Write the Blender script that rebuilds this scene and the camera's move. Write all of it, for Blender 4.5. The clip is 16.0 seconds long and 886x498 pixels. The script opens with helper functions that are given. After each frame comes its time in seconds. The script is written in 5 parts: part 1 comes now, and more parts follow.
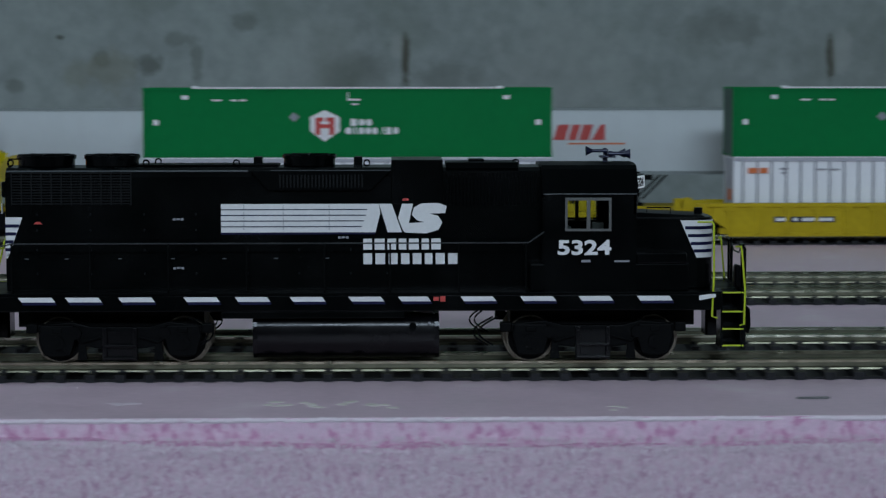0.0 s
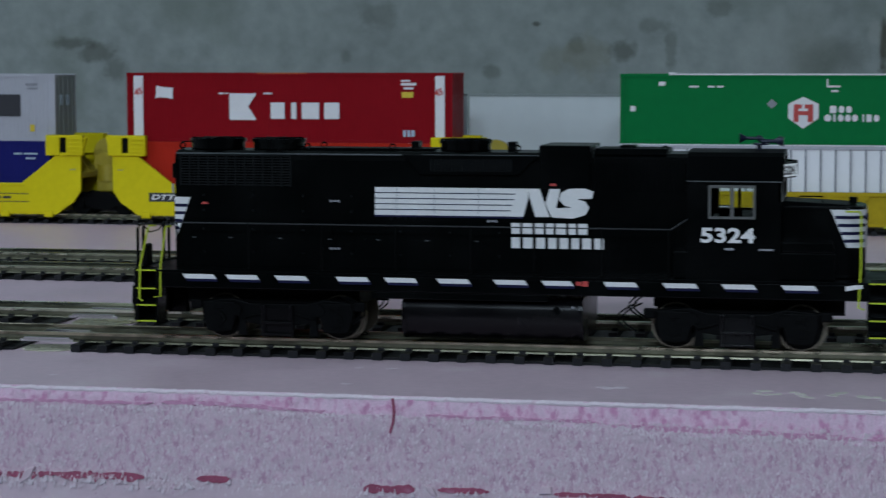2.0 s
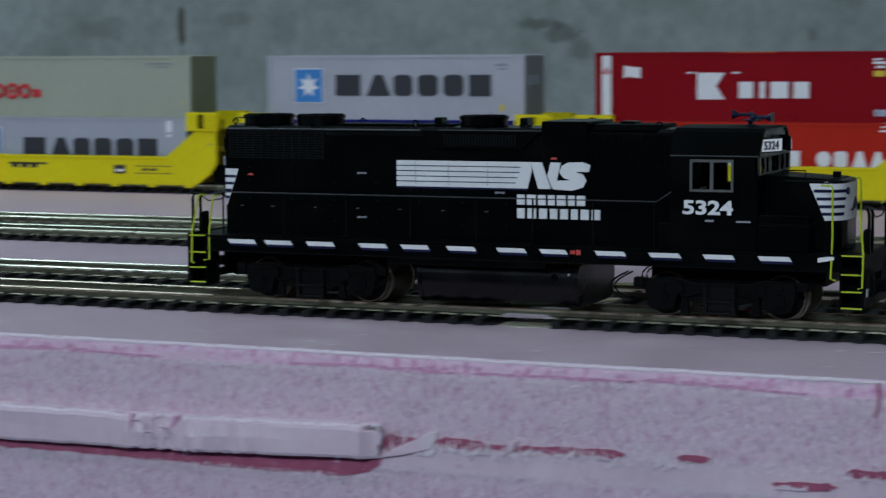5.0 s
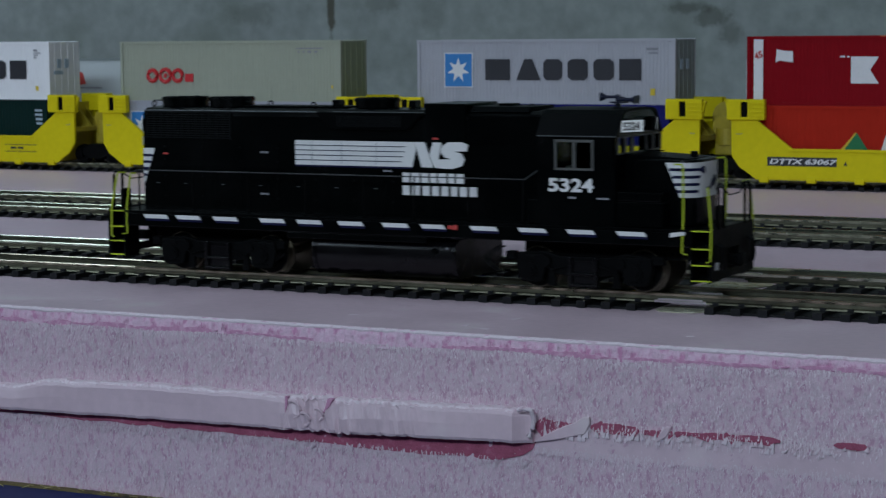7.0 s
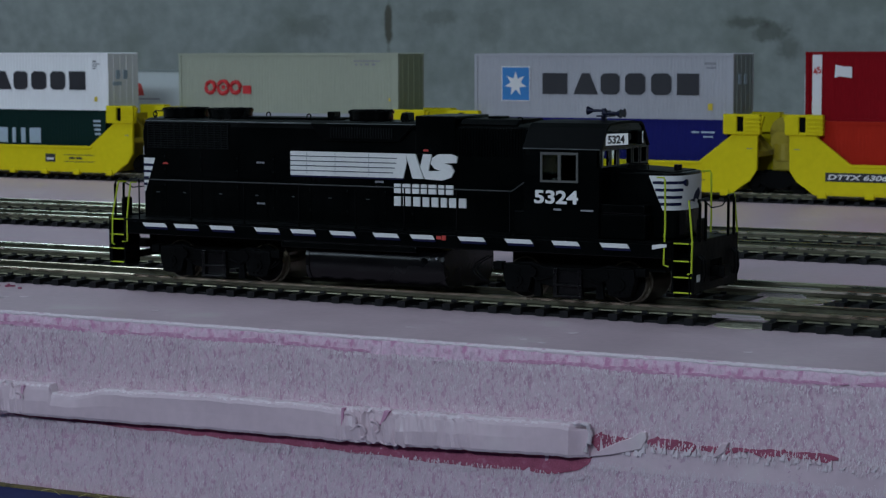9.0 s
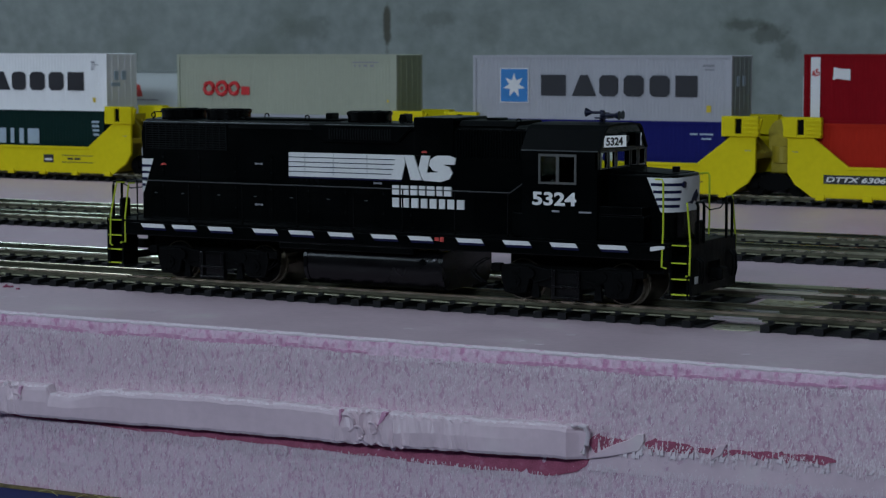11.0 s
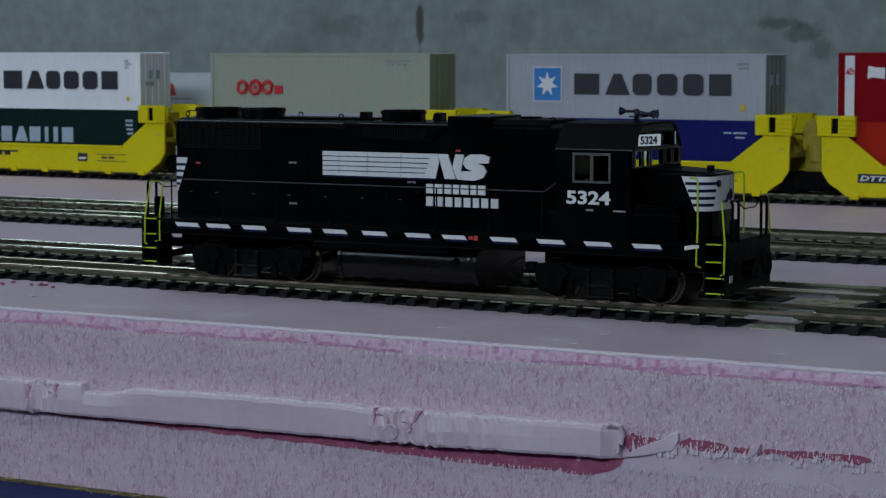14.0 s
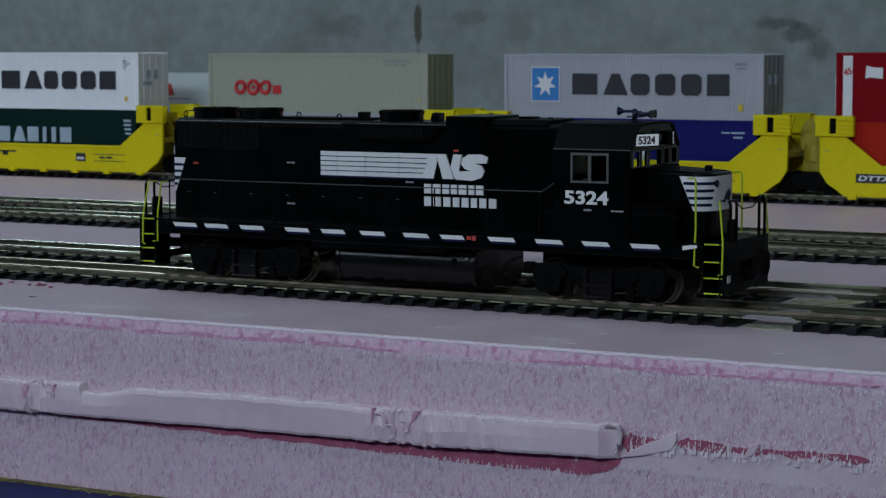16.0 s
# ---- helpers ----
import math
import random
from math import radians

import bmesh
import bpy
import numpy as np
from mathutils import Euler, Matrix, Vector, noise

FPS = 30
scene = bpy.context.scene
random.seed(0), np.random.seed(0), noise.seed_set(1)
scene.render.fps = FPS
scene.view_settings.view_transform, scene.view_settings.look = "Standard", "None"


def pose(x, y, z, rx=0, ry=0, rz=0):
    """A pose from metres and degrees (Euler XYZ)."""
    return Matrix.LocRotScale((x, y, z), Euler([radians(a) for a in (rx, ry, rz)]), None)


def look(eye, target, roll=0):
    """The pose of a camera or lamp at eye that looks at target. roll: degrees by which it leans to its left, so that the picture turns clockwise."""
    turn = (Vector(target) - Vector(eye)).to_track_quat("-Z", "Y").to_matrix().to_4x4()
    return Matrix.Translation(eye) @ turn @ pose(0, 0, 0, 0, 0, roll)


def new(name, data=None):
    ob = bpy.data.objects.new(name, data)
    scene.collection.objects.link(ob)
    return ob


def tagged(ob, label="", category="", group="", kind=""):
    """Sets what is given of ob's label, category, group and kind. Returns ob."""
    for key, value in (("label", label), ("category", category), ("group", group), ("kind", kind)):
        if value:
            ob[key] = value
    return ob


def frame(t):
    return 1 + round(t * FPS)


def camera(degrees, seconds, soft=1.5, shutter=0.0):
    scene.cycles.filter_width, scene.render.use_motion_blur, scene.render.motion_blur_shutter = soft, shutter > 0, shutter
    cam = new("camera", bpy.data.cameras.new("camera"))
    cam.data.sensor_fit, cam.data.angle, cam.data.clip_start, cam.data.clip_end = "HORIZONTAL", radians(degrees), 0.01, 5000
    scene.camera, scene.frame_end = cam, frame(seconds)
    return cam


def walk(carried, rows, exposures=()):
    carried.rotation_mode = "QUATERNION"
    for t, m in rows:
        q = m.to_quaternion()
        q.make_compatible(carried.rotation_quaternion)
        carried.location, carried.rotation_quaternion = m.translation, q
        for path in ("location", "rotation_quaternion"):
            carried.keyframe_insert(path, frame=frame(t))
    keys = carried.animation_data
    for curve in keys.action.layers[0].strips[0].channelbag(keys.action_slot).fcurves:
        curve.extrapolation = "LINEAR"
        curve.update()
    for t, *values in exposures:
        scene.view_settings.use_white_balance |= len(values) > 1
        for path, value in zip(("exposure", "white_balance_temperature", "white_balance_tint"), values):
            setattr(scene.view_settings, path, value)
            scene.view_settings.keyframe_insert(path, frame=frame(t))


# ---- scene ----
cam = camera(23.41, 16.0, 1.3, 0.9)
cam.data.dof.use_dof, cam.data.dof.focus_distance, cam.data.dof.aperture_fstop = True, 0.56, 110.0  # the lens is focused on the locomotive
EYE, ARM = 0.0770, 0.0384  # height of the lens over the foam, and its reach ahead of the tripod's axis
# seconds, pan, tilt, lean of the tripod head
PAN = [
    (0, -1.26, -4.63, -0.06),
    (0.5, 1.23, -4.65, -0.51),
    (1, 5.44, -4.87, -0.58),
    (1.5, 9.05, -5.04, -0.6),
    (2, 10.96, -4.99, 0.0),
    (2.5, 11.64, -5.15, -0.07),
    (3, 13.8, -5.21, -0.4),
    (3.5, 15.19, -5.24, -0.4),
    (4, 17.12, -5.22, -0.41),
    (4.5, 19.98, -5.35, -0.3),
    (5, 22.99, -5.49, -0.42),
    (5.2, 23.87, -5.56, -0.42),
    (7.3, 27.0, -5.86, -0.57),
    (7.5, 27.14, -5.84, -0.57),
    (8, 27.91, -5.82, -0.53),
    (8.5, 28.15, -5.86, -0.61),
    (9, 28.31, -5.51, -0.21),
    (11.5, 28.26, -5.47, -0.08),
    (12, 28.27, -5.46, -0.13),
    (12.5, 28.27, -5.46, -0.14),
    (13, 28.27, -5.46, -0.14),
    (13.5, 29.49, -5.51, -0.15),
    (14, 29.12, -5.5, -0.13),
    (14.5, 29.1, -5.5, -0.11),
    (15, 29.07, -5.5, -0.13),
    (15.5, 29.07, -5.5, -0.13),
    (16, 29.07, -5.5, -0.13),
]


def head_pose(yaw, pitch, lean):
    a = radians(yaw)
    return pose(-ARM * math.sin(a), ARM * math.cos(a), EYE, 90 + pitch, 0, yaw) @ pose(0, 0, 0, 0, 0, lean)


walk(cam, [(t, head_pose(a, b, c)) for t, a, b, c in PAN], exposures=[(0, 0.18), (1.5, 0.22), (3.5, 0.33), (5, 0.26), (7.5, -0.04), (9, -0.11), (16, -0.11)])

# ---- light: a basement lit by two ceiling fixtures behind the tripod and one over the table ----
world = bpy.data.worlds.new("basement_air")
scene.world = world
world.use_nodes = True
world.node_tree.nodes["Background"].inputs[0].default_value = (0.5, 0.6, 0.7, 1)
world.node_tree.nodes["Background"].inputs[1].default_value = 0.02


def lamp(name, where, target, size_x, size_y, watts, colour):
    data = bpy.data.lights.new(name, "AREA")
    data.shape, data.size, data.size_y, data.energy, data.color = "RECTANGLE", size_x, size_y, watts, colour
    ob = new(name, data)
    ob.matrix_world = look(where, target)
    return ob


TUBE = (0.80, 1.0, 1.22)
lamp("fluorescent_tube_light", (0.3, -2.45, 1.42), (-0.2, 0.6, 0.0), 1.2, 0.30, 40, TUBE)
lamp("fluorescent_tube_light", (-2.1, -1.7, 1.42), (-0.5, 0.6, 0.0), 0.30, 1.2, 14, TUBE)
lamp("fluorescent_tube_light", (-1.4, 0.5, 1.42), (-0.8, 0.75, 0.0), 1.2, 0.30, 6.5, TUBE)


# ---- materials ----
def mat(name, colour, rough=0.5, metal=0.0, vary=0.12, scale=60.0, bump=0.0, bump_scale=400.0, dirt=None, dirt_at=0.6, random_tint=0.0, spec=0.5, stretch=1.0):
    """Paint or plastic with two scales of variation in colour and roughness, and a fine relief."""
    m = bpy.data.materials.new(name)
    m.use_nodes = True
    nt = m.node_tree
    b = nt.nodes["Principled BSDF"]
    b.inputs["Metallic"].default_value = metal
    b.inputs["Specular IOR Level"].default_value = spec
    tc = nt.nodes.new("ShaderNodeTexCoord")
    big, fine = nt.nodes.new("ShaderNodeTexNoise"), nt.nodes.new("ShaderNodeTexNoise")
    big.inputs["Scale"].default_value, fine.inputs["Scale"].default_value = scale, scale * 9
    big.inputs["Detail"].default_value, fine.inputs["Detail"].default_value = 4, 3
    grain = nt.nodes.new("ShaderNodeMapping")
    grain.inputs["Scale"].default_value = (1, 1, stretch)
    nt.links.new(tc.outputs["Object"], grain.inputs["Vector"])
    for n in (big, fine):
        nt.links.new(grain.outputs["Vector"], n.inputs["Vector"])
    add = nt.nodes.new("ShaderNodeMath")
    add.operation = "ADD"
    nt.links.new(big.outputs["Fac"], add.inputs[0])
    nt.links.new(fine.outputs["Fac"], add.inputs[1])
    ramp = nt.nodes.new("ShaderNodeMapRange")
    ramp.inputs["From Min"].default_value, ramp.inputs["From Max"].default_value = 0.6, 1.4
    ramp.inputs["To Min"].default_value, ramp.inputs["To Max"].default_value = 1 - vary, 1 + vary
    nt.links.new(add.outputs[0], ramp.inputs["Value"])
    hsv = nt.nodes.new("ShaderNodeHueSaturation")
    hsv.inputs["Color"].default_value = (*colour, 1)
    value = ramp.outputs["Result"]
    if random_tint:
        info, mr, mul = nt.nodes.new("ShaderNodeObjectInfo"), nt.nodes.new("ShaderNodeMapRange"), nt.nodes.new("ShaderNodeMath")
        mr.inputs["To Min"].default_value, mr.inputs["To Max"].default_value = 1 - random_tint, 1 + random_tint
        mul.operation = "MULTIPLY"
        nt.links.new(info.outputs["Random"], mr.inputs["Value"])
        nt.links.new(mr.outputs["Result"], mul.inputs[0])
        nt.links.new(value, mul.inputs[1])
        value = mul.outputs[0]
    nt.links.new(value, hsv.inputs["Value"])
    out = hsv.outputs["Color"]
    if dirt:
        mix, step = nt.nodes.new("ShaderNodeMix"), nt.nodes.new("ShaderNodeMapRange")
        mix.data_type = "RGBA"
        step.inputs["From Min"].default_value, step.inputs["From Max"].default_value = dirt_at, dirt_at + 0.15
        nt.links.new(big.outputs["Fac"], step.inputs["Value"])
        nt.links.new(step.outputs["Result"], mix.inputs[0])
        nt.links.new(out, mix.inputs[6])
        mix.inputs[7].default_value = (*dirt, 1)
        out = mix.outputs[2]
    nt.links.new(out, b.inputs["Base Color"])
    rr = nt.nodes.new("ShaderNodeMapRange")
    rr.inputs["From Min"].default_value, rr.inputs["From Max"].default_value = 0.3, 0.7
    rr.inputs["To Min"].default_value, rr.inputs["To Max"].default_value = max(0.05, rough - 0.08), min(1, rough + 0.08)
    nt.links.new(big.outputs["Fac"], rr.inputs["Value"])
    nt.links.new(rr.outputs["Result"], b.inputs["Roughness"])
    if bump:
        bn, bp = nt.nodes.new("ShaderNodeTexNoise"), nt.nodes.new("ShaderNodeBump")
        bn.inputs["Scale"].default_value, bn.inputs["Detail"].default_value = bump_scale, 4
        bp.inputs["Strength"].default_value, bp.inputs["Distance"].default_value = bump, 0.001
        nt.links.new(tc.outputs["Object"], bn.inputs["Vector"])
        nt.links.new(bn.outputs["Fac"], bp.inputs["Height"])
        nt.links.new(bp.outputs["Normal"], b.inputs["Normal"])
    return m


def glass(name):
    m = bpy.data.materials.new(name)
    m.use_nodes = True
    b = m.node_tree.nodes["Principled BSDF"]
    b.inputs["Base Color"].default_value = (0.85, 0.9, 0.88, 1)
    b.inputs["Transmission Weight"].default_value, b.inputs["Roughness"].default_value, b.inputs["IOR"].default_value = 1.0, 0.03, 1.02
    return m


def stained(name, colour, stains):
    """Old concrete: mottled, pitted, with the listed stains (x, z, half width, half height, strength) on its face."""
    m = mat(name, colour, 0.9, 0, 0.22, 12.0, 0.5, 160.0)
    nt = m.node_tree
    b = nt.nodes["Principled BSDF"]
    tc = nt.nodes.new("ShaderNodeTexCoord")
    warp = nt.nodes.new("ShaderNodeTexNoise")
    warp.inputs["Scale"].default_value, warp.inputs["Detail"].default_value, warp.inputs["Roughness"].default_value = 75, 9, 0.72
    nt.links.new(tc.outputs["Object"], warp.inputs["Vector"])
    out = b.inputs["Base Color"].links[0].from_socket
    cloud, cr = nt.nodes.new("ShaderNodeTexNoise"), nt.nodes.new("ShaderNodeMapRange")
    cloud.inputs["Scale"].default_value, cloud.inputs["Detail"].default_value = 15.0, 7
    nt.links.new(tc.outputs["Object"], cloud.inputs["Vector"])
    cr.inputs["From Min"].default_value, cr.inputs["From Max"].default_value = 0.56, 0.72
    nt.links.new(cloud.outputs["Fac"], cr.inputs["Value"])
    amount = cr.outputs["Result"]
    mix = nt.nodes.new("ShaderNodeMix")
    mix.data_type = "RGBA"
    half = nt.nodes.new("ShaderNodeMath")
    half.operation, half.inputs[1].default_value = "MULTIPLY", 0.5
    nt.links.new(amount, half.inputs[0])
    nt.links.new(half.outputs[0], mix.inputs[0])
    nt.links.new(out, mix.inputs[6])
    mix.inputs[7].default_value = (colour[0] * 0.55, colour[1] * 0.58, colour[2] * 0.5, 1)
    out = mix.outputs[2]
    for x, z, w, h, strength, tint in stains:
        mp = nt.nodes.new("ShaderNodeMapping")
        mp.inputs["Location"].default_value = (-x / w, 0, -z / h)
        mp.inputs["Scale"].default_value = (1 / w, 0, 1 / h)
        nt.links.new(tc.outputs["Object"], mp.inputs["Vector"])
        ln = nt.nodes.new("ShaderNodeVectorMath")
        ln.operation = "LENGTH"
        nt.links.new(mp.outputs["Vector"], ln.inputs[0])
        sub = nt.nodes.new("ShaderNodeMath")
        sub.operation, sub.inputs[1].default_value, sub.inputs[2].default_value = "MULTIPLY_ADD", 2.6, -1.3
        nt.links.new(warp.outputs["Fac"], sub.inputs[0])
        tot = nt.nodes.new("ShaderNodeMath")
        tot.operation = "ADD"
        nt.links.new(ln.outputs["Value"], tot.inputs[0])
        nt.links.new(sub.outputs[0], tot.inputs[1])
        mr = nt.nodes.new("ShaderNodeMapRange")
        mr.inputs["From Min"].default_value, mr.inputs["From Max"].default_value = 1.15, 0.6
        mr.inputs["To Min"].default_value, mr.inputs["To Max"].default_value = 0, strength
        nt.links.new(tot.outputs[0], mr.inputs["Value"])
        mx = nt.nodes.new("ShaderNodeMix")
        mx.data_type = "RGBA"
        nt.links.new(mr.outputs["Result"], mx.inputs[0])
        nt.links.new(out, mx.inputs[6])
        mx.inputs[7].default_value = (*tint, 1)
        out = mx.outputs[2]
    nt.links.new(out, b.inputs["Base Color"])
    return m


DARK, RUST, PALE = (0.06, 0.066, 0.05), (0.050, 0.045, 0.025), (0.34, 0.36, 0.33)
OCHRE = (0.16, 0.15, 0.08)
CONCRETE = stained("old_concrete", (0.232, 0.262, 0.244), [
    (0.0068, 0.088, 0.0028, 0.016, 0.85, RUST), (0.2554, 0.088, 0.0026, 0.014, 0.8, RUST), (-0.7358, 0.090, 0.0028, 0.017, 0.85, RUST), (0.262, 0.092, 0.006, 0.012, 0.4, PALE), (0.002, 0.094, 0.004, 0.008, 0.35, PALE),
    (-0.482, 0.0885, 0.017, 0.0042, 0.6, DARK), (-0.466, 0.083, 0.013, 0.006, 0.6, DARK), (-0.455, 0.074, 0.007, 0.009, 0.45, DARK),
    (-0.142, 0.084, 0.0075, 0.0075, 0.6, DARK), (-0.170, 0.088, 0.0045, 0.006, 0.45, DARK), (-0.125, 0.098, 0.010, 0.005, 0.35, DARK), (-0.085, 0.108, 0.008, 0.006, 0.4, DARK), (-0.115, 0.085, 0.004, 0.010, 0.4, DARK),
    (-0.165, 0.080, 0.014, 0.012, 0.3, OCHRE), (-0.185, 0.078, 0.010, 0.010, 0.25, OCHRE), (-0.194, 0.0995, 0.0025, 0.0016, 0.8, DARK), (-0.022, 0.080, 0.022, 0.012, 0.3, DARK), (0.03, 0.076, 0.022, 0.010, 0.3, DARK),
    (-0.29, 0.105, 0.012, 0.010, 0.35, DARK), (-0.31, 0.080, 0.004, 0.005, 0.4, DARK), (-0.22, 0.072, 0.006, 0.005, 0.45, DARK), (0.10, 0.085, 0.045, 0.03, 0.2, PALE), (-0.05, 0.09, 0.03, 0.02, 0.2, PALE),
    (-0.70, 0.093, 0.018, 0.006, 0.35, DARK), (-0.80, 0.088, 0.02, 0.008, 0.3, DARK), (-0.66, 0.085, 0.012, 0.012, 0.2, DARK), (-0.56, 0.10, 0.03, 0.012, 0.2, PALE), (0.19, 0.105, 0.03, 0.01, 0.3, DARK)])
FOAM_SKIN = mat("foam_skin", (0.69, 0.52, 0.58), 0.42, 0, 0.08, 40.0, 0.06, 300.0, (0.74, 0.62, 0.64), 0.60)
FOAM_CUT = mat("foam_cut", (0.70, 0.53, 0.60), 0.95, 0, 0.24, 900.0, 0.12, 2000.0, (0.56, 0.345, 0.45), 0.48, spec=0.05, stretch=0.5)
FOAM_BAND = mat("foam_band", (0.77, 0.55, 0.665), 0.95, 0, 0.2, 420.0, 0.25, 1500.0, (0.60, 0.29, 0.45), 0.49, spec=0.05, stretch=0.7)
FOAM_SCAR = mat("foam_scar", (0.62, 0.31, 0.46), 0.95, 0, 0.2, 500.0, 0.2, 1500.0, (0.72, 0.48, 0.60), 0.50, spec=0.05)
FOAM_FUZZ = mat("foam_fuzz", (0.72, 0.60, 0.65), 0.9, 0, 0.12, 300.0, spec=0.05)
FOAM_PALE = mat("foam_pale", (0.80, 0.68, 0.725), 0.9, 0, 0.10, 420.0, 0.3, 1200.0, (0.72, 0.54, 0.61), 0.58, spec=0.1)
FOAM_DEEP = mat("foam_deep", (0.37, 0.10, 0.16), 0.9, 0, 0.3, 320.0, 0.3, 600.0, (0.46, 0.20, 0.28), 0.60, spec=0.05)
BOARD_BLUE = mat("blue_board", (0.006, 0.018, 0.10), 0.6, 0, 0.2, 30.0, 0.2, 200.0, spec=0.2)
BOARD_EDGE = mat("board_edge", (0.17, 0.13, 0.05), 0.9, 0, 0.3, 120.0, 0.4, 400.0, (0.05, 0.04, 0.03), 0.52)
STRAW = mat("straw_fibre", (0.42, 0.36, 0.14), 0.8, 0, 0.2, 200.0)
GLUE = mat("dried_glue", (0.46, 0.44, 0.32), 0.3, 0, 0.25, 120.0, 0.4, 400.0, (0.22, 0.20, 0.12), 0.55)
TIE = mat("tie_plastic", (0.007, 0.0072, 0.0085), 0.45, 0, 0.2, 90.0, 0.15, 900.0, random_tint=0.2, spec=0.25)
RAIL = mat("nickel_rail", (0.72, 0.74, 0.58), 0.27, 1.0, 0.10, 40.0, 0.03, 500.0, (0.36, 0.30, 0.19), 0.62)
RAIL_MAIN = mat("worn_main_rail", (0.48, 0.43, 0.31), 0.30, 1.0, 0.18, 30.0, 0.05, 500.0, (0.26, 0.21, 0.14), 0.60)
RAIL_DULL = mat("dull_rail", (0.50, 0.53, 0.38), 0.26, 1.0, 0.15, 40.0, 0.05, 500.0)
# Darkened rail metal: the unlit look of the rail sides as colour.
RAIL_WEB_SHADED = mat("rail_web_shaded", (0.15, 0.145, 0.10), 0.40, 0.9, 0.3, 40.0, 0.1, 500.0)
JOINER = mat("bright_joiner", (0.72, 0.75, 0.74), 0.15, 1.0, 0.05)
BLACK = mat("black_body", (0.0009, 0.0014, 0.0016), 0.20, 0, 0.15, 70.0, 0.03, 900.0, spec=0.17)
# Black greyed so that roof edges and latches show a painted highlight.
BLACK_GLINT = mat("black_edge_glint", (0.055, 0.062, 0.066), 0.4, 0, 0.25, 120.0, spec=0.7)
# Black lifted in tone for light caught by slats and hinges.
GRILLE = mat("lifted_black_grille", (0.0026, 0.0034, 0.0038), 0.5, 0, 0.2, 120.0, spec=0.15)
HANDRAIL = mat("grey_handrail", (0.022, 0.026, 0.027), 0.35, 0, 0.2, 90.0)
BLACK_ROOF = mat("black_roof", (0.0014, 0.0019, 0.0021), 0.34, 0, 0.15, 70.0, 0.05, 900.0, spec=0.035)
BLACK_DULL = mat("black_underframe", (0.0014, 0.0016, 0.0018), 0.5, 0, 0.25, 80.0, 0.12, 600.0, spec=0.07)
TANK = mat("tank_black", (0.0018, 0.0016, 0.0022), 0.24, 0, 0.15, 50.0, 0.02, 700.0, spec=0.28)
WHEEL = mat("wheel_steel", (0.16, 0.14, 0.11), 0.35, 1.0, 0.15, 60.0)
WHITE_INK = mat("white_ink", (0.74, 0.73, 0.72), 0.5, 0, 0.06, 120.0)
BLUE_INK = mat("blue_ink", (0.004, 0.005, 0.036), 0.5, 0, 0.1, spec=0.2)
RED_INK = mat("red_ink", (0.50, 0.05, 0.04), 0.5, 0, 0.1)
LIME = mat("lime_yellow", (0.46, 0.56, 0.02), 0.5, 0, 0.1, 90.0)
FRAME_GREY = mat("window_frame_grey", (0.12, 0.12, 0.115), 0.4, 0.3, 0.1)
CAB_INSIDE = mat("cab_inside", (0.03, 0.035, 0.03), 0.7, 0, 0.1)
GLASS = glass("cab_glass")
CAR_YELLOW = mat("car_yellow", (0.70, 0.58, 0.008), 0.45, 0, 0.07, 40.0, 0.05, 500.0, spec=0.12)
# Darker copy of the car yellow: shade between the towers put into colour.
CAR_SHADE = mat("car_yellow_shaded", (0.40, 0.31, 0.02), 0.6, 0, 0.15, 60.0, 0.1, 500.0)
CAR_OLD = mat("car_old_yellow", (0.44, 0.32, 0.010), 0.5, 0, 0.14, 40.0, 0.08, 400.0, spec=0.12)
SILVER = mat("container_silver", (0.40, 0.40, 0.43), 0.42, 0.1, 0.05, 25.0)
SILVER_LOW = mat("container_grey", (0.36, 0.37, 0.41), 0.45, 0.1, 0.05, 25.0)
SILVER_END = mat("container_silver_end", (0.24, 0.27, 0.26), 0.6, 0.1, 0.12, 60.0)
WHITE_BOX = mat("container_white", (0.84, 0.84, 0.84), 0.4, 0, 0.03, 25.0)
OLIVE = mat("container_olive", (0.35, 0.37, 0.285), 0.5, 0, 0.05, 25.0, spec=0.2)
# Olive darkened to hold the shade of the end face.
OLIVE_END_SHADED = mat("container_olive_end_shaded", (0.27, 0.30, 0.19), 0.6, 0, 0.07, 40.0, spec=0.2)
RED_BOX = mat("container_red", (0.245, 0.004, 0.009), 0.45, 0, 0.06, 25.0, spec=0.08)
SCUFF_PALE = mat("pale_scuff", (0.75, 0.70, 0.62), 0.8, 0, 0.1, 200.0)
ORANGE_BOX = mat("container_orange", (0.44, 0.022, 0.010), 0.5, 0, 0.06, 25.0, spec=0.08)
NAVY_BOX = mat("container_navy", (0.009, 0.011, 0.12), 0.5, 0, 0.06, 25.0, spec=0.1)
PINE_BOX = mat("container_pine", (0.003, 0.020, 0.017), 0.5, 0, 0.08, 25.0, spec=0.1)
GREEN_BOX = mat("container_green", (0.001, 0.165, 0.040), 0.45, 0, 0.07, 25.0, spec=0.08)
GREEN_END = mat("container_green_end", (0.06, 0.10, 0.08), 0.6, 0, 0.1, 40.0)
TRAILER_WHITE = mat("trailer_white", (0.55, 0.585, 0.585), 0.5, 0, 0.05, 12.0)
INK = mat("black_ink", (0.02, 0.02, 0.025), 0.5, 0, 0.1)
SKY_INK = mat("sky_blue_ink", (0.03, 0.20, 0.50), 0.5, 0, 0.08)
RED_BRIGHT = mat("bright_red_ink", (0.55, 0.02, 0.025), 0.5, 0, 0.1)
ORANGE_INK = mat("orange_ink", (0.65, 0.15, 0.03), 0.5, 0, 0.1)
YELLOW_INK = mat("yellow_ink", (0.65, 0.48, 0.03), 0.5, 0, 0.1)
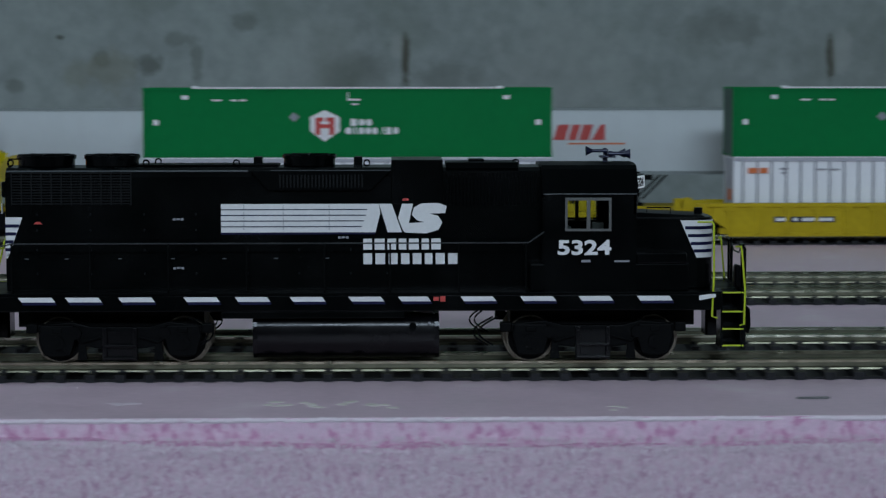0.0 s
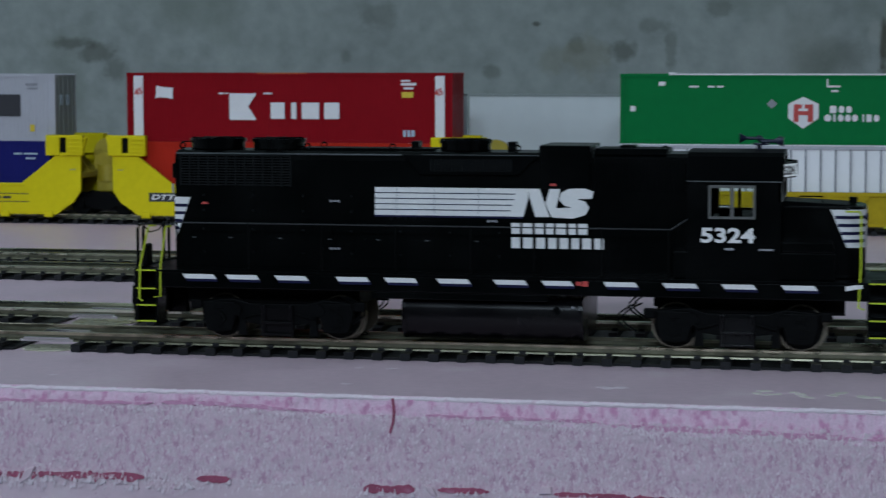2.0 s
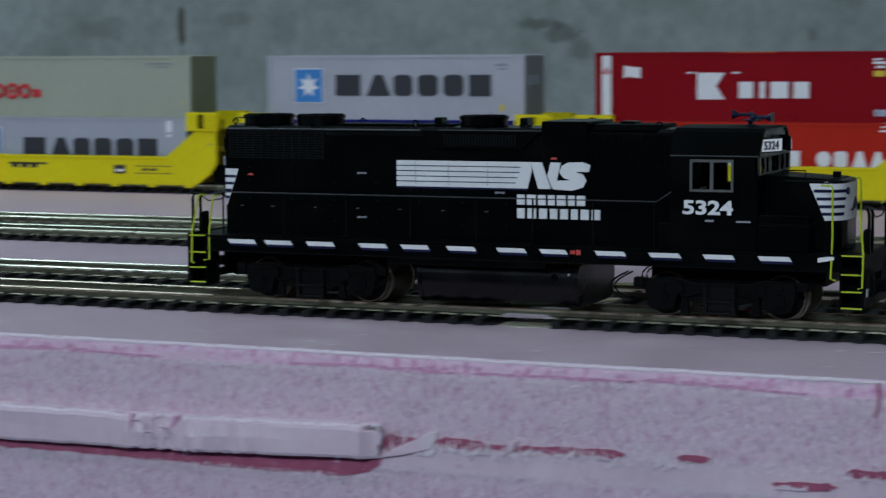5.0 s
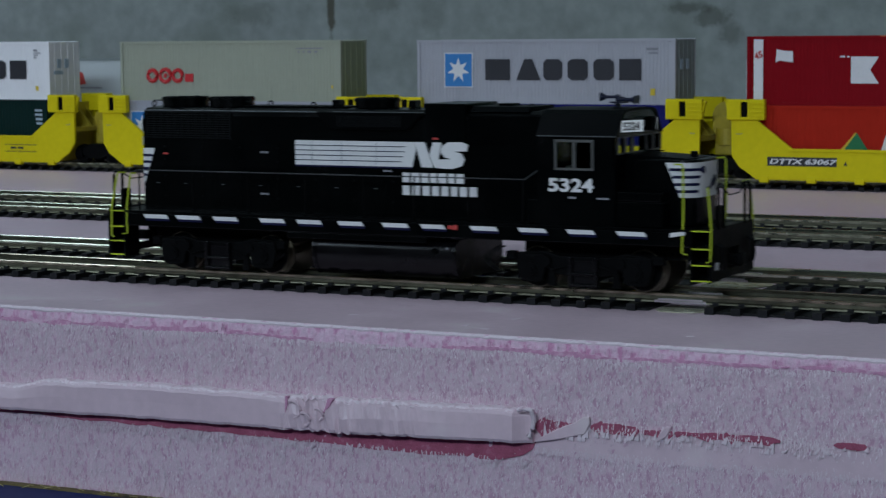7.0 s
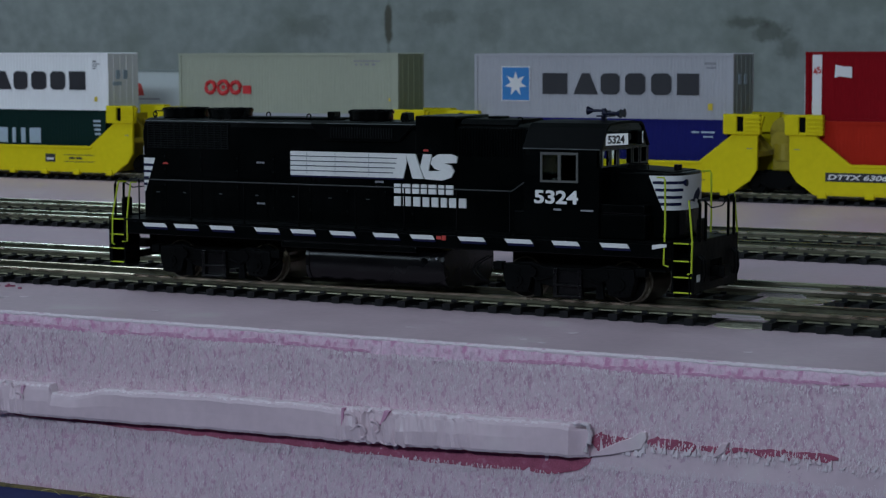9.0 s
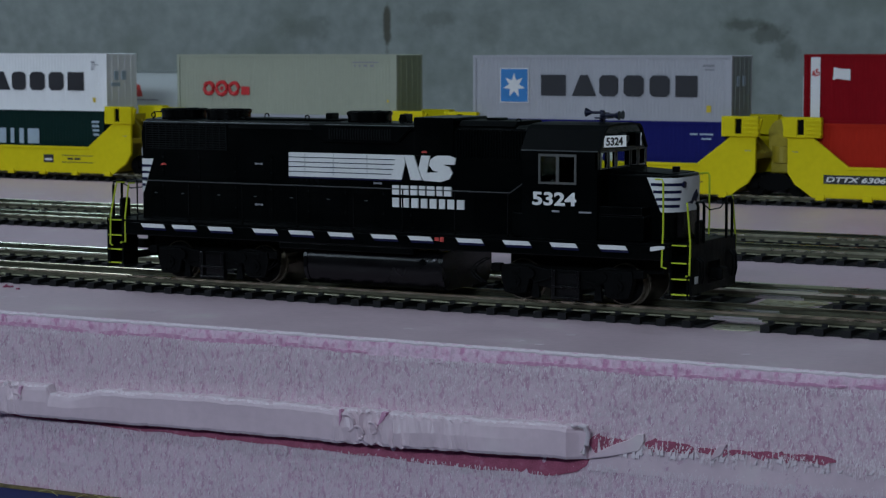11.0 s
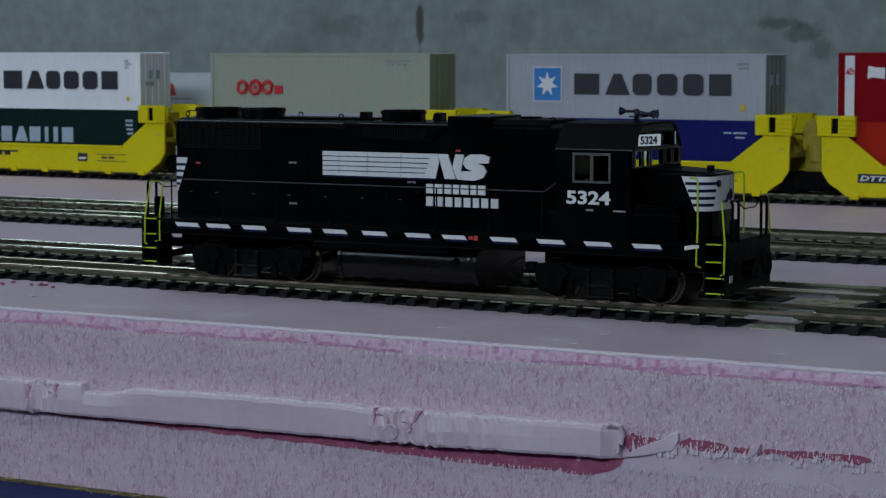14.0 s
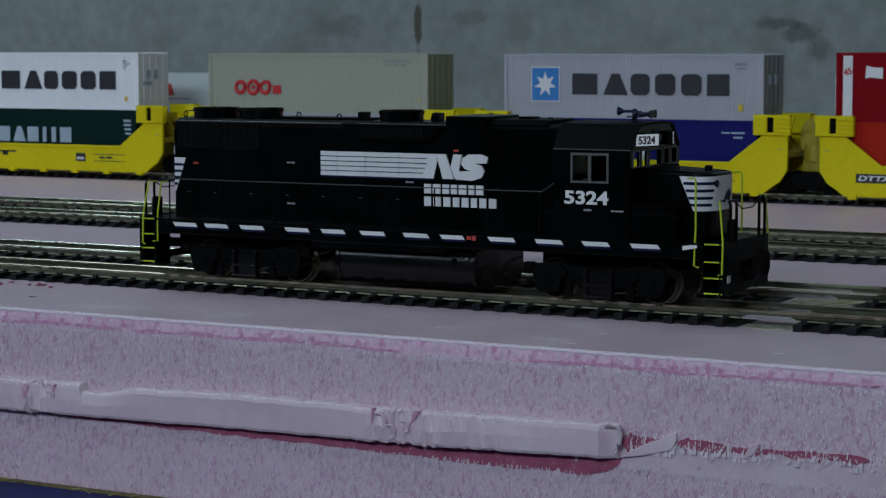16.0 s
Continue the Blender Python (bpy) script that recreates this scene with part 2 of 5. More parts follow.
TEAL_INK = mat("teal_green_ink", (0.01, 0.18, 0.06), 0.5, 0, 0.1)
GREY_INK = mat("grey_ink", (0.25, 0.25, 0.27), 0.5, 0, 0.1)
ICE_INK = mat("ice_blue_ink", (0.38, 0.47, 0.55), 0.5, 0, 0.1)
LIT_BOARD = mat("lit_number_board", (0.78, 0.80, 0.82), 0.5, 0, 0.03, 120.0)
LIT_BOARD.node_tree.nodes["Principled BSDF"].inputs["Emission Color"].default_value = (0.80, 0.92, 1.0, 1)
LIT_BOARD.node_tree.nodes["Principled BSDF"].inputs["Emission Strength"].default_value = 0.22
PLASTER = mat("basement_plaster", (0.45, 0.44, 0.41), 0.9, 0, 0.1, 4.0, 0.2, 60.0)
FLOOR_GREY = mat("basement_floor", (0.22, 0.21, 0.20), 0.8, 0, 0.15, 5.0, 0.2, 80.0)
HORN_BLUE = mat("horn_dark_blue", (0.010, 0.012, 0.035), 0.3, 0.2, 0.1)


# ---- mesh helpers, all in millimetres ----
MM = 0.001


class Shape:
    def __init__(self):
        self.bm = bmesh.new()

    def box(self, x0, x1, y0, y1, z0, z1, bevel=0.0):
        made = bmesh.ops.create_cube(self.bm, size=1)["verts"]
        bmesh.ops.scale(self.bm, vec=(x1 - x0, y1 - y0, z1 - z0), verts=made)
        bmesh.ops.translate(self.bm, vec=((x0 + x1) / 2, (y0 + y1) / 2, (z0 + z1) / 2), verts=made)
        if bevel:
            edges = list({e for v in made for e in v.link_edges})
            bmesh.ops.bevel(self.bm, geom=edges, offset=bevel, segments=2, affect="EDGES", profile=0.5)
        return self

    def prism(self, points, a, b, axis="y", bevel=0.0):
        """A polygon drawn in the plane across the axis, from a to b along it. For y: points (x, z); for x: (y, z); for z: (x, y)."""
        def put(p, s):
            return {"y": (p[0], s, p[1]), "x": (s, p[0], p[1]), "z": (p[0], p[1], s)}[axis]
        lo = [self.bm.verts.new(put(p, a)) for p in points]
        hi = [self.bm.verts.new(put(p, b)) for p in points]
        faces = [self.bm.faces.new(lo), self.bm.faces.new(hi)]
        for i in range(len(points)):
            j = (i + 1) % len(points)
            faces.append(self.bm.faces.new((lo[i], lo[j], hi[j], hi[i])))
        bmesh.ops.recalc_face_normals(self.bm, faces=faces)
        if bevel:
            bmesh.ops.bevel(self.bm, geom=list({e for f in faces for e in f.edges}), offset=bevel, segments=2, affect="EDGES", profile=0.5)
        return self

    def cyl(self, axis, x, y, z, r, length, seg=20, r2=None):
        made = bmesh.ops.create_cone(self.bm, cap_ends=True, segments=seg, radius1=r, radius2=r if r2 is None else r2, depth=length)["verts"]
        turn = {"x": Matrix.Rotation(math.pi / 2, 3, "Y"), "y": Matrix.Rotation(-math.pi / 2, 3, "X"), "z": Matrix.Identity(3)}[axis]
        bmesh.ops.rotate(self.bm, cent=(0, 0, 0), matrix=turn, verts=made)
        bmesh.ops.translate(self.bm, vec=(x, y, z), verts=made)
        return self

    def tube(self, points, r, seg=6):
        pts = [Vector(p) for p in points]
        rings = []
        for i, p in enumerate(pts):
            d = (pts[min(i + 1, len(pts) - 1)] - pts[max(i - 1, 0)]).normalized()
            side = d.cross(Vector((0, 0, 1))) if abs(d.z) < 0.9 else d.cross(Vector((1, 0, 0)))
            side.normalize()
            up = side.cross(d)
            rings.append([self.bm.verts.new(p + r * (math.cos(2 * math.pi * k / seg) * side + math.sin(2 * math.pi * k / seg) * up)) for k in range(seg)])
        for a, b in zip(rings, rings[1:]):
            for k in range(seg):
                self.bm.faces.new((a[k], a[(k + 1) % seg], b[(k + 1) % seg], b[k]))
        self.bm.faces.new(rings[0][::-1])
        self.bm.faces.new(rings[-1])
        return self

    def ring(self, x, y, z, r, thick, axis="y"):
        pts = []
        for k in range(13):
            a = 2 * math.pi * k / 12
            c, s = r * math.cos(a), r * math.sin(a)
            pts.append({"y": (x + c, y, z + s), "x": (x, y + c, z + s), "z": (x + c, y + s, z)}[axis])
        return self.tube(pts, thick, 5)


def data_of(name, shape, material, smooth=False):
    me = bpy.data.meshes.new(name)
    bm = shape.bm
    bmesh.ops.scale(bm, vec=(MM, MM, MM), verts=bm.verts)
    bmesh.ops.recalc_face_normals(bm, faces=bm.faces)
    if smooth:
        for f in bm.faces:
            f.smooth = True
    bm.to_mesh(me)
    bm.free()
    if smooth:
        me.set_sharp_from_angle(angle=radians(38))
    me.materials.append(material)
    return me


def part(name, shape, material, parent=None, label="", smooth=False, m=None):
    ob = new(name, data_of(name, shape, material, smooth))
    ob.parent = parent
    if m is not None:
        ob.matrix_basis = m
    return tagged(ob, label)


def root(name, m, label, category, group="", kind=""):
    ob = new(name)
    ob.empty_display_size = 0.01
    ob.matrix_basis = m
    return tagged(ob, label, category, group, kind)


def lettering(name, words, size, material, parent, m, label="", width=1.0, slant=0.0):
    """Characters cut from sheet, size in millimetres of cap height, standing in the x-z plane and facing -y."""
    cu = bpy.data.curves.new(name, "FONT")
    cu.body, cu.size, cu.extrude, cu.offset = words, size * MM / 0.7, 0.00006, 0.0
    cu.resolution_u, cu.shear = 3, slant
    cu.offset = size * MM * 0.045
    tmp = bpy.data.objects.new(name, cu)
    me = bpy.data.meshes.new_from_object(tmp)
    bpy.data.objects.remove(tmp)
    me.transform(Matrix.Rotation(math.pi / 2, 4, "X") @ Matrix.Diagonal((width, 1, 1, 1)))
    me.materials.append(material)
    ob = new(name, me)
    ob.parent, ob.matrix_basis = parent, m
    return tagged(ob, label)


def plain_sign(s, kind, x, z, w, h, y0, y1, lean=0.0):
    """One plain solid shape in place of a character: a wedge, o disc, i narrow bar, k block with cut corners, else a block."""
    points = {"a": [(0, 0), (1, 0), (0.66, 1), (0.34, 1)], "i": [(0.2, 0), (0.72, 0), (0.72, 1), (0.2, 1)],
              "o": [(0.5 + 0.5 * math.cos(k * math.pi / 6), 0.5 + 0.5 * math.sin(k * math.pi / 6)) for k in range(12)],
              "k": [(0, 0), (0.9, 0), (0.62, 0.5), (0.9, 1), (0, 1)], "s": [(0, 0.16), (0.16, 0), (0.72, 0), (0.88, 0.16), (0.88, 0.84), (0.72, 1), (0.16, 1), (0, 0.84)]}.get(kind, [(0, 0), (0.88, 0), (0.88, 1), (0, 1)])
    s.prism([(x + w * u + lean * h * v, z + h * v) for u, v in points], y0, y1)


def blocks(parent, x, z, height, widths, y, ink, gap=0.8, thick=0.12, lean=0.0, label="", kinds=""):
    """Plain shapes in place of a trade name, each a piece of its own."""
    for k, w in enumerate(widths):
        s = Shape()
        plain_sign(s, kinds[k] if k < len(kinds) else "b", x, z, w, height, y - thick, y, lean)
        part("name_block", s, ink, parent, label)
        x += w + gap


# ---- the room ----
def slab(name, x0, x1, y0, y1, z0, z1, material, label, category):
    return tagged(part(name, Shape().box(x0, x1, y0, y1, z0, z1), material, None, label), label, category, kind="structure")


slab("wall_north", -3200, 3200, 1290, 1490, -900, 1500, CONCRETE, "bare grey concrete basement wall with dark stains", "wall")
slab("wall_south", -3200, 3200, -4200, -4000, -900, 1500, PLASTER, "plain basement wall", "wall")
slab("wall_west", -3200, -3000, -4000, 1290, -900, 1500, PLASTER, "plain basement wall", "wall")
slab("wall_east", 3000, 3200, -4000, 1290, -900, 1500, PLASTER, "plain basement wall", "wall")
slab("floor", -3200, 3200, -4200, 1490, -1000, -900, FLOOR_GREY, "grey concrete basement floor", "floor")
slab("ceiling", -3200, 3200, -4200, 1490, 1500, 1600, PLASTER, "plain basement ceiling", "ceiling")

# ---- the table and its two foam boards ----
LEFT, RIGHT = -1500, 700
FACE = 516.0


def seam(x):
    """Height over the upper board's base of the ragged seam between the sawn face and the crushed pink band."""
    return np.interp(x, (-560, -345, -236, -163, -88, -50, 0, 100, 240), (20.6, 21.2, 21.2, 21.6, 20.6, 19.6, 18.4, 19.0, 19.4)) + 0.35 * np.sin(x * 0.11) * np.sin(x * 0.037 + 1)


def rough_face(x0, x1, z0, z1, seed, step=0.7, depth=0.5, back=0.0):
    """A sawn foam face: a fine sheet; z0 or z1 may follow the seam."""
    rng = np.random.default_rng(seed)
    nx, nz = int((x1 - x0) / step) + 1, int(((25.4 if z1 is None else z1) - (20.0 if z0 is None else z0)) / step) + 1

    def blur(a, bx, bz):
        for axis, n in ((0, bx), (1, bz)):
            k = np.hanning(min(n, a.shape[axis] - 2) + 2)
            a = np.apply_along_axis(lambda v: np.convolve(v, k / k.sum(), "same"), axis, a)
        return a
    h = depth * (rng.standard_normal((nx, nz)) * 0.22 + blur(rng.standard_normal((nx, nz)), 2, 7) * 0.9 + blur(rng.standard_normal((nx, nz)), 30, 12) * 2.5)
    xs, us = np.linspace(x0, x1, nx), np.linspace(0, 1, nz)
    X, U = np.meshgrid(xs, us, indexing="ij")
    low = seam(X) - 0.9 if z0 is None else z0
    high = seam(X) + 0.25 * blur(rng.standard_normal((nx, 4)), 3, 1)[:, :1] if z1 is None else z1
    Z = low + (high - low) * U
    X[1:-1] += rng.uniform(-0.25, 0.25, (nx - 2, nz)) * step
    Z[:, 1:-1] += rng.uniform(-0.25, 0.25, (nx, nz - 2)) * step
    if back:
        h[:, -1] *= 0.4  # crushed top edge
        h[:, -2] *= 0.6
    verts = np.stack([X, FACE + (0.15 + back * U if back else 0.0) - h, Z], -1).reshape(-1, 3) * MM
    i, j = np.meshgrid(np.arange(nx - 1), np.arange(nz - 1), indexing="ij")
    a = (i * nz + j).ravel()
    return verts, np.stack([a, a + nz, a + nz + 1, a + 1], -1)


def sheet(name, verts, faces, material, parent, label, kind="", smooth=True):
    me = bpy.data.meshes.new(name)
    me.from_pydata(verts.tolist(), [], faces if isinstance(faces, list) else faces.tolist())
    me.polygons.foreach_set("use_smooth", [smooth] * len(me.polygons))
    me.materials.append(material)
    ob = new(name, me)
    ob.parent = parent
    return tagged(ob, label, kind=kind)


table = root("table", pose(0, 0, -0.0508), "long blue-painted board table under the foam", "table")
part("tabletop", Shape().box(LEFT, RIGHT, 440, 1280, -19, -0.6, 1), BOARD_BLUE, table, "blue painted board")
part("tabletop_edge", Shape().box(LEFT, RIGHT, 513.6, 1270, -0.6, 0), BOARD_EDGE, table, "ragged brown board edge")
fibres = random.Random(5)
for k in range(46):
    x = fibres.uniform(-500, -300)
    part("loose_fibre", Shape().tube([(x, 514.2, -0.2), (x + fibres.uniform(-1.5, 1.5), 512.6, fibres.uniform(0.2, 1.0)), (x + fibres.uniform(-4, 4), 511.4, fibres.uniform(-0.5, 1.2))], 0.12, 4), STRAW, table)
for x in (-1400, -500, 600):
    for y in (520, 1200):
        part("leg", Shape().box(x - 30, x + 30, y - 30, y + 30, -849.2, -19, 2), BOARD_EDGE, table)

upper = root("foam_board", pose(0, 0, -0.0254), "pink insulation foam board with smooth top and ragged sawn edge", "foam board", "stacked foam boards")
part("core", Shape().box(LEFT, RIGHT, FACE + 2.5, 1275, 0, 25.0), FOAM_CUT, upper)
part("skin", Shape().box(LEFT, RIGHT, FACE + 1.5, 1275, 24.9, 25.4, 0.12), FOAM_SKIN, upper, "smooth pale pink skin with scuffs")
lower = root("foam_board", pose(0, 0, -0.0508), "pink insulation foam board with torn projecting lip, on the blue table", "foam board", "stacked foam boards")
part("core", Shape().box(LEFT, RIGHT, FACE + 2.5, 1275, 0, 25.4), FOAM_CUT, lower)
v, f = rough_face(-560, 240, -0.2, None, 3, depth=0.36)
sheet("sawn_face", v, f, FOAM_CUT, upper, "shredded fuzzy sawn face")
v, f = rough_face(-560, 240, None, 25.3, 5, 0.6, 0.34, 1.2)
sheet("cut_band", v, f, FOAM_BAND, upper, "smoother deep pink band under the skin")
v, f = rough_face(-560, 240, 0, 25.6, 4, depth=0.36)
sheet("sawn_face", v, f, FOAM_CUT, lower, "shredded fuzzy sawn face")


def shreds(name, count, x0, x1, z0, z1, parent, seed, material, length=1.0, reach=0.3, line=None, front=0.0):
    """Loose flakes and fibres, each rooted above and lifting off the sawn face towards its lower tip."""
    rng = np.random.default_rng(seed)
    x, z = rng.uniform(x0, x1, count), rng.uniform(z0, z1, count)
    if line is not None:
        z = z + line(x)
    w, hgt, out = rng.uniform(0.05, 0.19, count), rng.uniform(0.3, 1.0, count) ** 1.6 * length + 0.25, rng.uniform(0.25, 1.0, count) * reach
    lean, y0 = rng.normal(0, 0.22, count), FACE - 0.12 - front
    base = np.stack([np.stack([x - w, np.full(count, y0), z + hgt * 0.5], -1), np.stack([x + w, np.full(count, y0), z + hgt * 0.5], -1),
                     np.stack([x + lean + w * 0.5, y0 - out, z - hgt * 0.5], -1), np.stack([x + lean - w * 0.5, y0 - out, z - hgt * 0.45], -1)], 1)
    faces = np.arange(count)[:, None] * 4 + np.array([[0, 1, 2, 3]])
    return sheet(name, base.reshape(-1, 3) * MM, faces, material, parent, "", "stuff", False)


shreds("fuzz", 20000, -520, 200, 0.5, 21.0, upper, 11, FOAM_FUZZ, 0.9, 0.16)
shreds("pale_fuzz", 7000, -520, 200, 0.5, 21.0, upper, 17, FOAM_PALE, 1.2, 0.22)
shreds("pale_fuzz", 7000, -520, 200, 0.5, 24.5, lower, 18, FOAM_PALE, 1.2, 0.22)
shreds("fuzz", 2600, -520, 200, -1.3, 0.0, upper, 13, FOAM_PALE, 0.9, 0.25, seam)
shreds("fuzz", 2200, -520, 200, 0.2, 2.4, upper, 14, FOAM_BAND, 1.3, 0.2, seam, -0.35)
shreds("fuzz", 20000, -520, 200, 0.5, 24.5, lower, 12, FOAM_FUZZ, 0.9, 0.16)
shreds("fuzz", 2000, -520, -236, 17.2, 19.6, lower, 15, FOAM_FUZZ, 1.2, 0.12, None, 0.28)


def ragged_strip(x0, x1, line, thick, seed, y0, y1, step=0.7):
    """A prism with ragged upper and lower edges that swells and thins along its length."""
    top, bottom, n = [], [], max(4, int((x1 - x0) / step))
    for k in range(n + 1):
        x = x0 + (x1 - x0) * k / n
        taper = min(1.0, 9.0 * k / n + 0.2, 9.0 * (n - k) / n + 0.2)
        body = thick * taper * (0.75 + 0.9 * noise.noise((x * 0.10, seed, 0.0)) + 0.6 * noise.noise((x * 0.8, seed, 3.0)))
        mid = float(line(x)) + 0.3 * noise.noise((x * 0.17, seed, 6.0))
        top.append((x, mid + max(0.06, body * 0.5)))
        bottom.append((x, mid - max(0.06, body * 0.5) - 0.7 * thick * abs(noise.noise((x * 1.1, seed, 9.0)))))
    return Shape().prism(bottom + top[::-1], y0, y1)


# deep pink scars along the seam of the upper board
for k, (a, b, t) in enumerate(((-555, -450, 1.0), (-446, -392, 1.4), (-388, -330, 1.7), (-326, -300, 1.1), (-262, -214, 1.4), (-212, -170, 1.0), (-168, -128, 1.1), (-104, -62, 1.0), (-60, 14, 1.6), (16, 62, 1.1), (70, 150, 1.5), (154, 236, 1.2))):
    part("pink_scar", ragged_strip(a, b, lambda x: seam(x) + 0.6, t * 0.8, 40 + k, FACE + 0.05, FACE + 2), FOAM_SCAR, upper, "deep pink torn scar along the seam")


def torn_lip(x0, x1, seed, notch):
    """A projecting strip of smooth skin and its torn upper rim; z from the lower board's base."""
    rng = np.random.default_rng(seed)
    n = max(8, int((x1 - x0) / 0.9))
    xs = np.linspace(x0, x1, n)
    wob = np.convolve(rng.standard_normal(n + 8), np.hanning(9) / np.hanning(9).sum(), "same")[4:-4]
    verts, rim = [], []
    for i, x in enumerate(xs):
        crumple = float(np.interp(x, (-520, -427, -423, -415, -411.5, -309, -306, -288, -283, -270, -265), (0.1, 0.1, 0.5, 0.5, 0, 0, 0.45, 0.45, 0.22, 0.2, 0.02)))
        t = float(np.interp(x, (-520, -424, -383, -345, -309, -240), (30.3, 30.4, 31.0, 32.0, 31.8, 32.9)))
        b = float(np.interp(x, (-520, -424, -383, -345, -309, -275, -240), (20.8, 21.2, 21.8, 22.4, 22.8, 23.5, 24.4)))
        if notch[0] < x < notch[1]:
            t -= 2.2 * min(1.0, (notch[1] - x) / 9.0)
        t += 0.20 * wob[i] + rng.normal(0, 0.05)
        b += 0.10 * wob[i] + rng.normal(0, 0.05)
        prof = [(1.5, t + 0.2), (-1.4, t + 0.1), (-2.8, t), (-3.5, t - 0.5), (-3.8, t - 1.4), (-4.0, (t + b) / 2), (-4.05, b + 0.9), (-3.6, b + 0.15), (1.5, b - 0.3)]
        for k, (y, z) in enumerate(prof):
            inside = 0 < k < 8
            dy = 0.2 * wob[i] + 0.4 * math.sin(x * 0.05) * (k > 4) + crumple * rng.normal(0, 0.75) * inside
            z += crumple * rng.normal(0, 0.5) * inside
            if x > -240.5:
                dy += (1 - (1 - (x + 240.5) / 4.5) ** 2) * 2.2 * inside
            verts.append((x, FACE + y + dy, z))
            if k < 4:
                rim.append((x, FACE + y + dy - 0.05 - abs(rng.normal(0, 0.06)), z + 0.06 + rng.normal(0, 0.09) - (0.5 * rng.random() if k == 3 else 0)))

    def skin(m):
        return [(i * m + k, (i + 1) * m + k, (i + 1) * m + k + 1, i * m + k + 1) for i in range(n - 1) for k in range(m - 1)]
    return np.array(verts) * MM, skin(9) + [tuple(range(9)), tuple(range((n - 1) * 9, n * 9))], np.array(rim) * MM, skin(4)


LIP_LABEL = "projecting strip of smooth pink skin, torn along its upper edge"
v, f, rv, rf = torn_lip(-520, -236, 23, (-404, -385))
sheet("torn_lip", v, f, FOAM_SKIN, lower, LIP_LABEL, smooth=False)
# Rim in paler foam: light on the lip's top put into colour.
sheet("torn_edge_lit", rv, rf, FOAM_PALE, lower, "frayed edge, painted paler for the light it catches", smooth=False)
for pts in ([(-293.2, 32.3), (-291.8, 32.2), (-292.8, 30.2), (-294.8, 28.2), (-293.8, 30.4)], [(-306.2, 32.0), (-305.5, 32.0), (-305.7, 29.4), (-306.3, 27.4)], [(-413.4, 30.2), (-412.6, 30.1), (-413.0, 27.6), (-414.0, 26.2)], [(-424.2, 29.4), (-422.4, 28.8), (-422.8, 26.0), (-424.4, 25.2)]):
    part("lip_tear", Shape().prism(pts, FACE - 4.45, FACE - 3.0), FOAM_SCAR, lower, "deep pink tear across the strip")
for x, z, r in ((-304.0, 28.6, 2.3), (-300.6, 26.2, 1.8), (-414.6, 26.4, 1.7), (-296.4, 27.8, 1.6)):
    part("lip_curl", Shape().tube([(x + r * math.cos(q * 0.5), FACE - 4.3 - 0.35 * math.sin(q * 0.6), z + r * math.sin(q * 0.5)) for q in range(-3, 5)], 0.4, 8), FOAM_SKIN, lower, "small curled flap of torn skin")
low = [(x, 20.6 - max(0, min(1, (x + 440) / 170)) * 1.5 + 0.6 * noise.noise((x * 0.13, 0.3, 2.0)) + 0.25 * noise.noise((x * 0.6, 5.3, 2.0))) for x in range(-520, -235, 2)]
# Red strip stands for the groove and for the lip's cast shadow.
part("lip_groove_shade", Shape().prism([(-520, 24.6)] + low[:-5] + [(-239.5, 20.8), (-236.6, 22.6), (-235.6, 24.6)], FACE - 0.32, FACE + 2), FOAM_DEEP, lower, "deep red groove and painted shadow under the lip")
edge = [(x, FACE + 1.55 + 0.4 * noise.noise((x * 0.06, 0.0, 1.0)), 25.0 + 0.2 * noise.noise((x * 0.11, 3.0, 1.0)) + 0.3 * noise.noise((x * 0.53, 7.0, 1.0)) - 0.25) for x in range(-560, 241)]
# Pale foam here also carries the highlight on the crushed edge.
part("crushed_edge", Shape().tube(edge, 0.62, 8), FOAM_PALE, upper, "crushed upper edge, its highlight painted pale")
rng = random.Random(8)
flap = [(-238.6, FACE - 4.2, 33.2), (-236.8, FACE - 5.0, 33.9), (-235.0, FACE - 4.6, 33.4), (-234.6, FACE - 3.6, 31.2), (-235.2, FACE - 3.2, 28.6), (-236.4, FACE - 3.0, 26.4)]
part("lip_curl", Shape().tube(flap, 0.62, 8), FOAM_PALE, lower, "curled torn end of the skin", True)
for k in range(26):
    x = -232 + k * 2.9 + rng.uniform(-1.5, 1.5)
    h = rng.uniform(1.0, 3.0) * (1 - k / 40)
    z = 28.6 - k * 0.03 + rng.uniform(-1.2, 0.6)
    w = rng.uniform(0.5, 1.3)
    part("torn_shard", Shape().prism([(x - w * 0.5, z - h * 0.5), (x + w * 0.6, z - h * 0.6), (x + rng.uniform(-0.4, 1.8), z + h * 0.8)], FACE - rng.uniform(0.8, 1.1), FACE), FOAM_PALE, lower, "pale torn shard of skin")
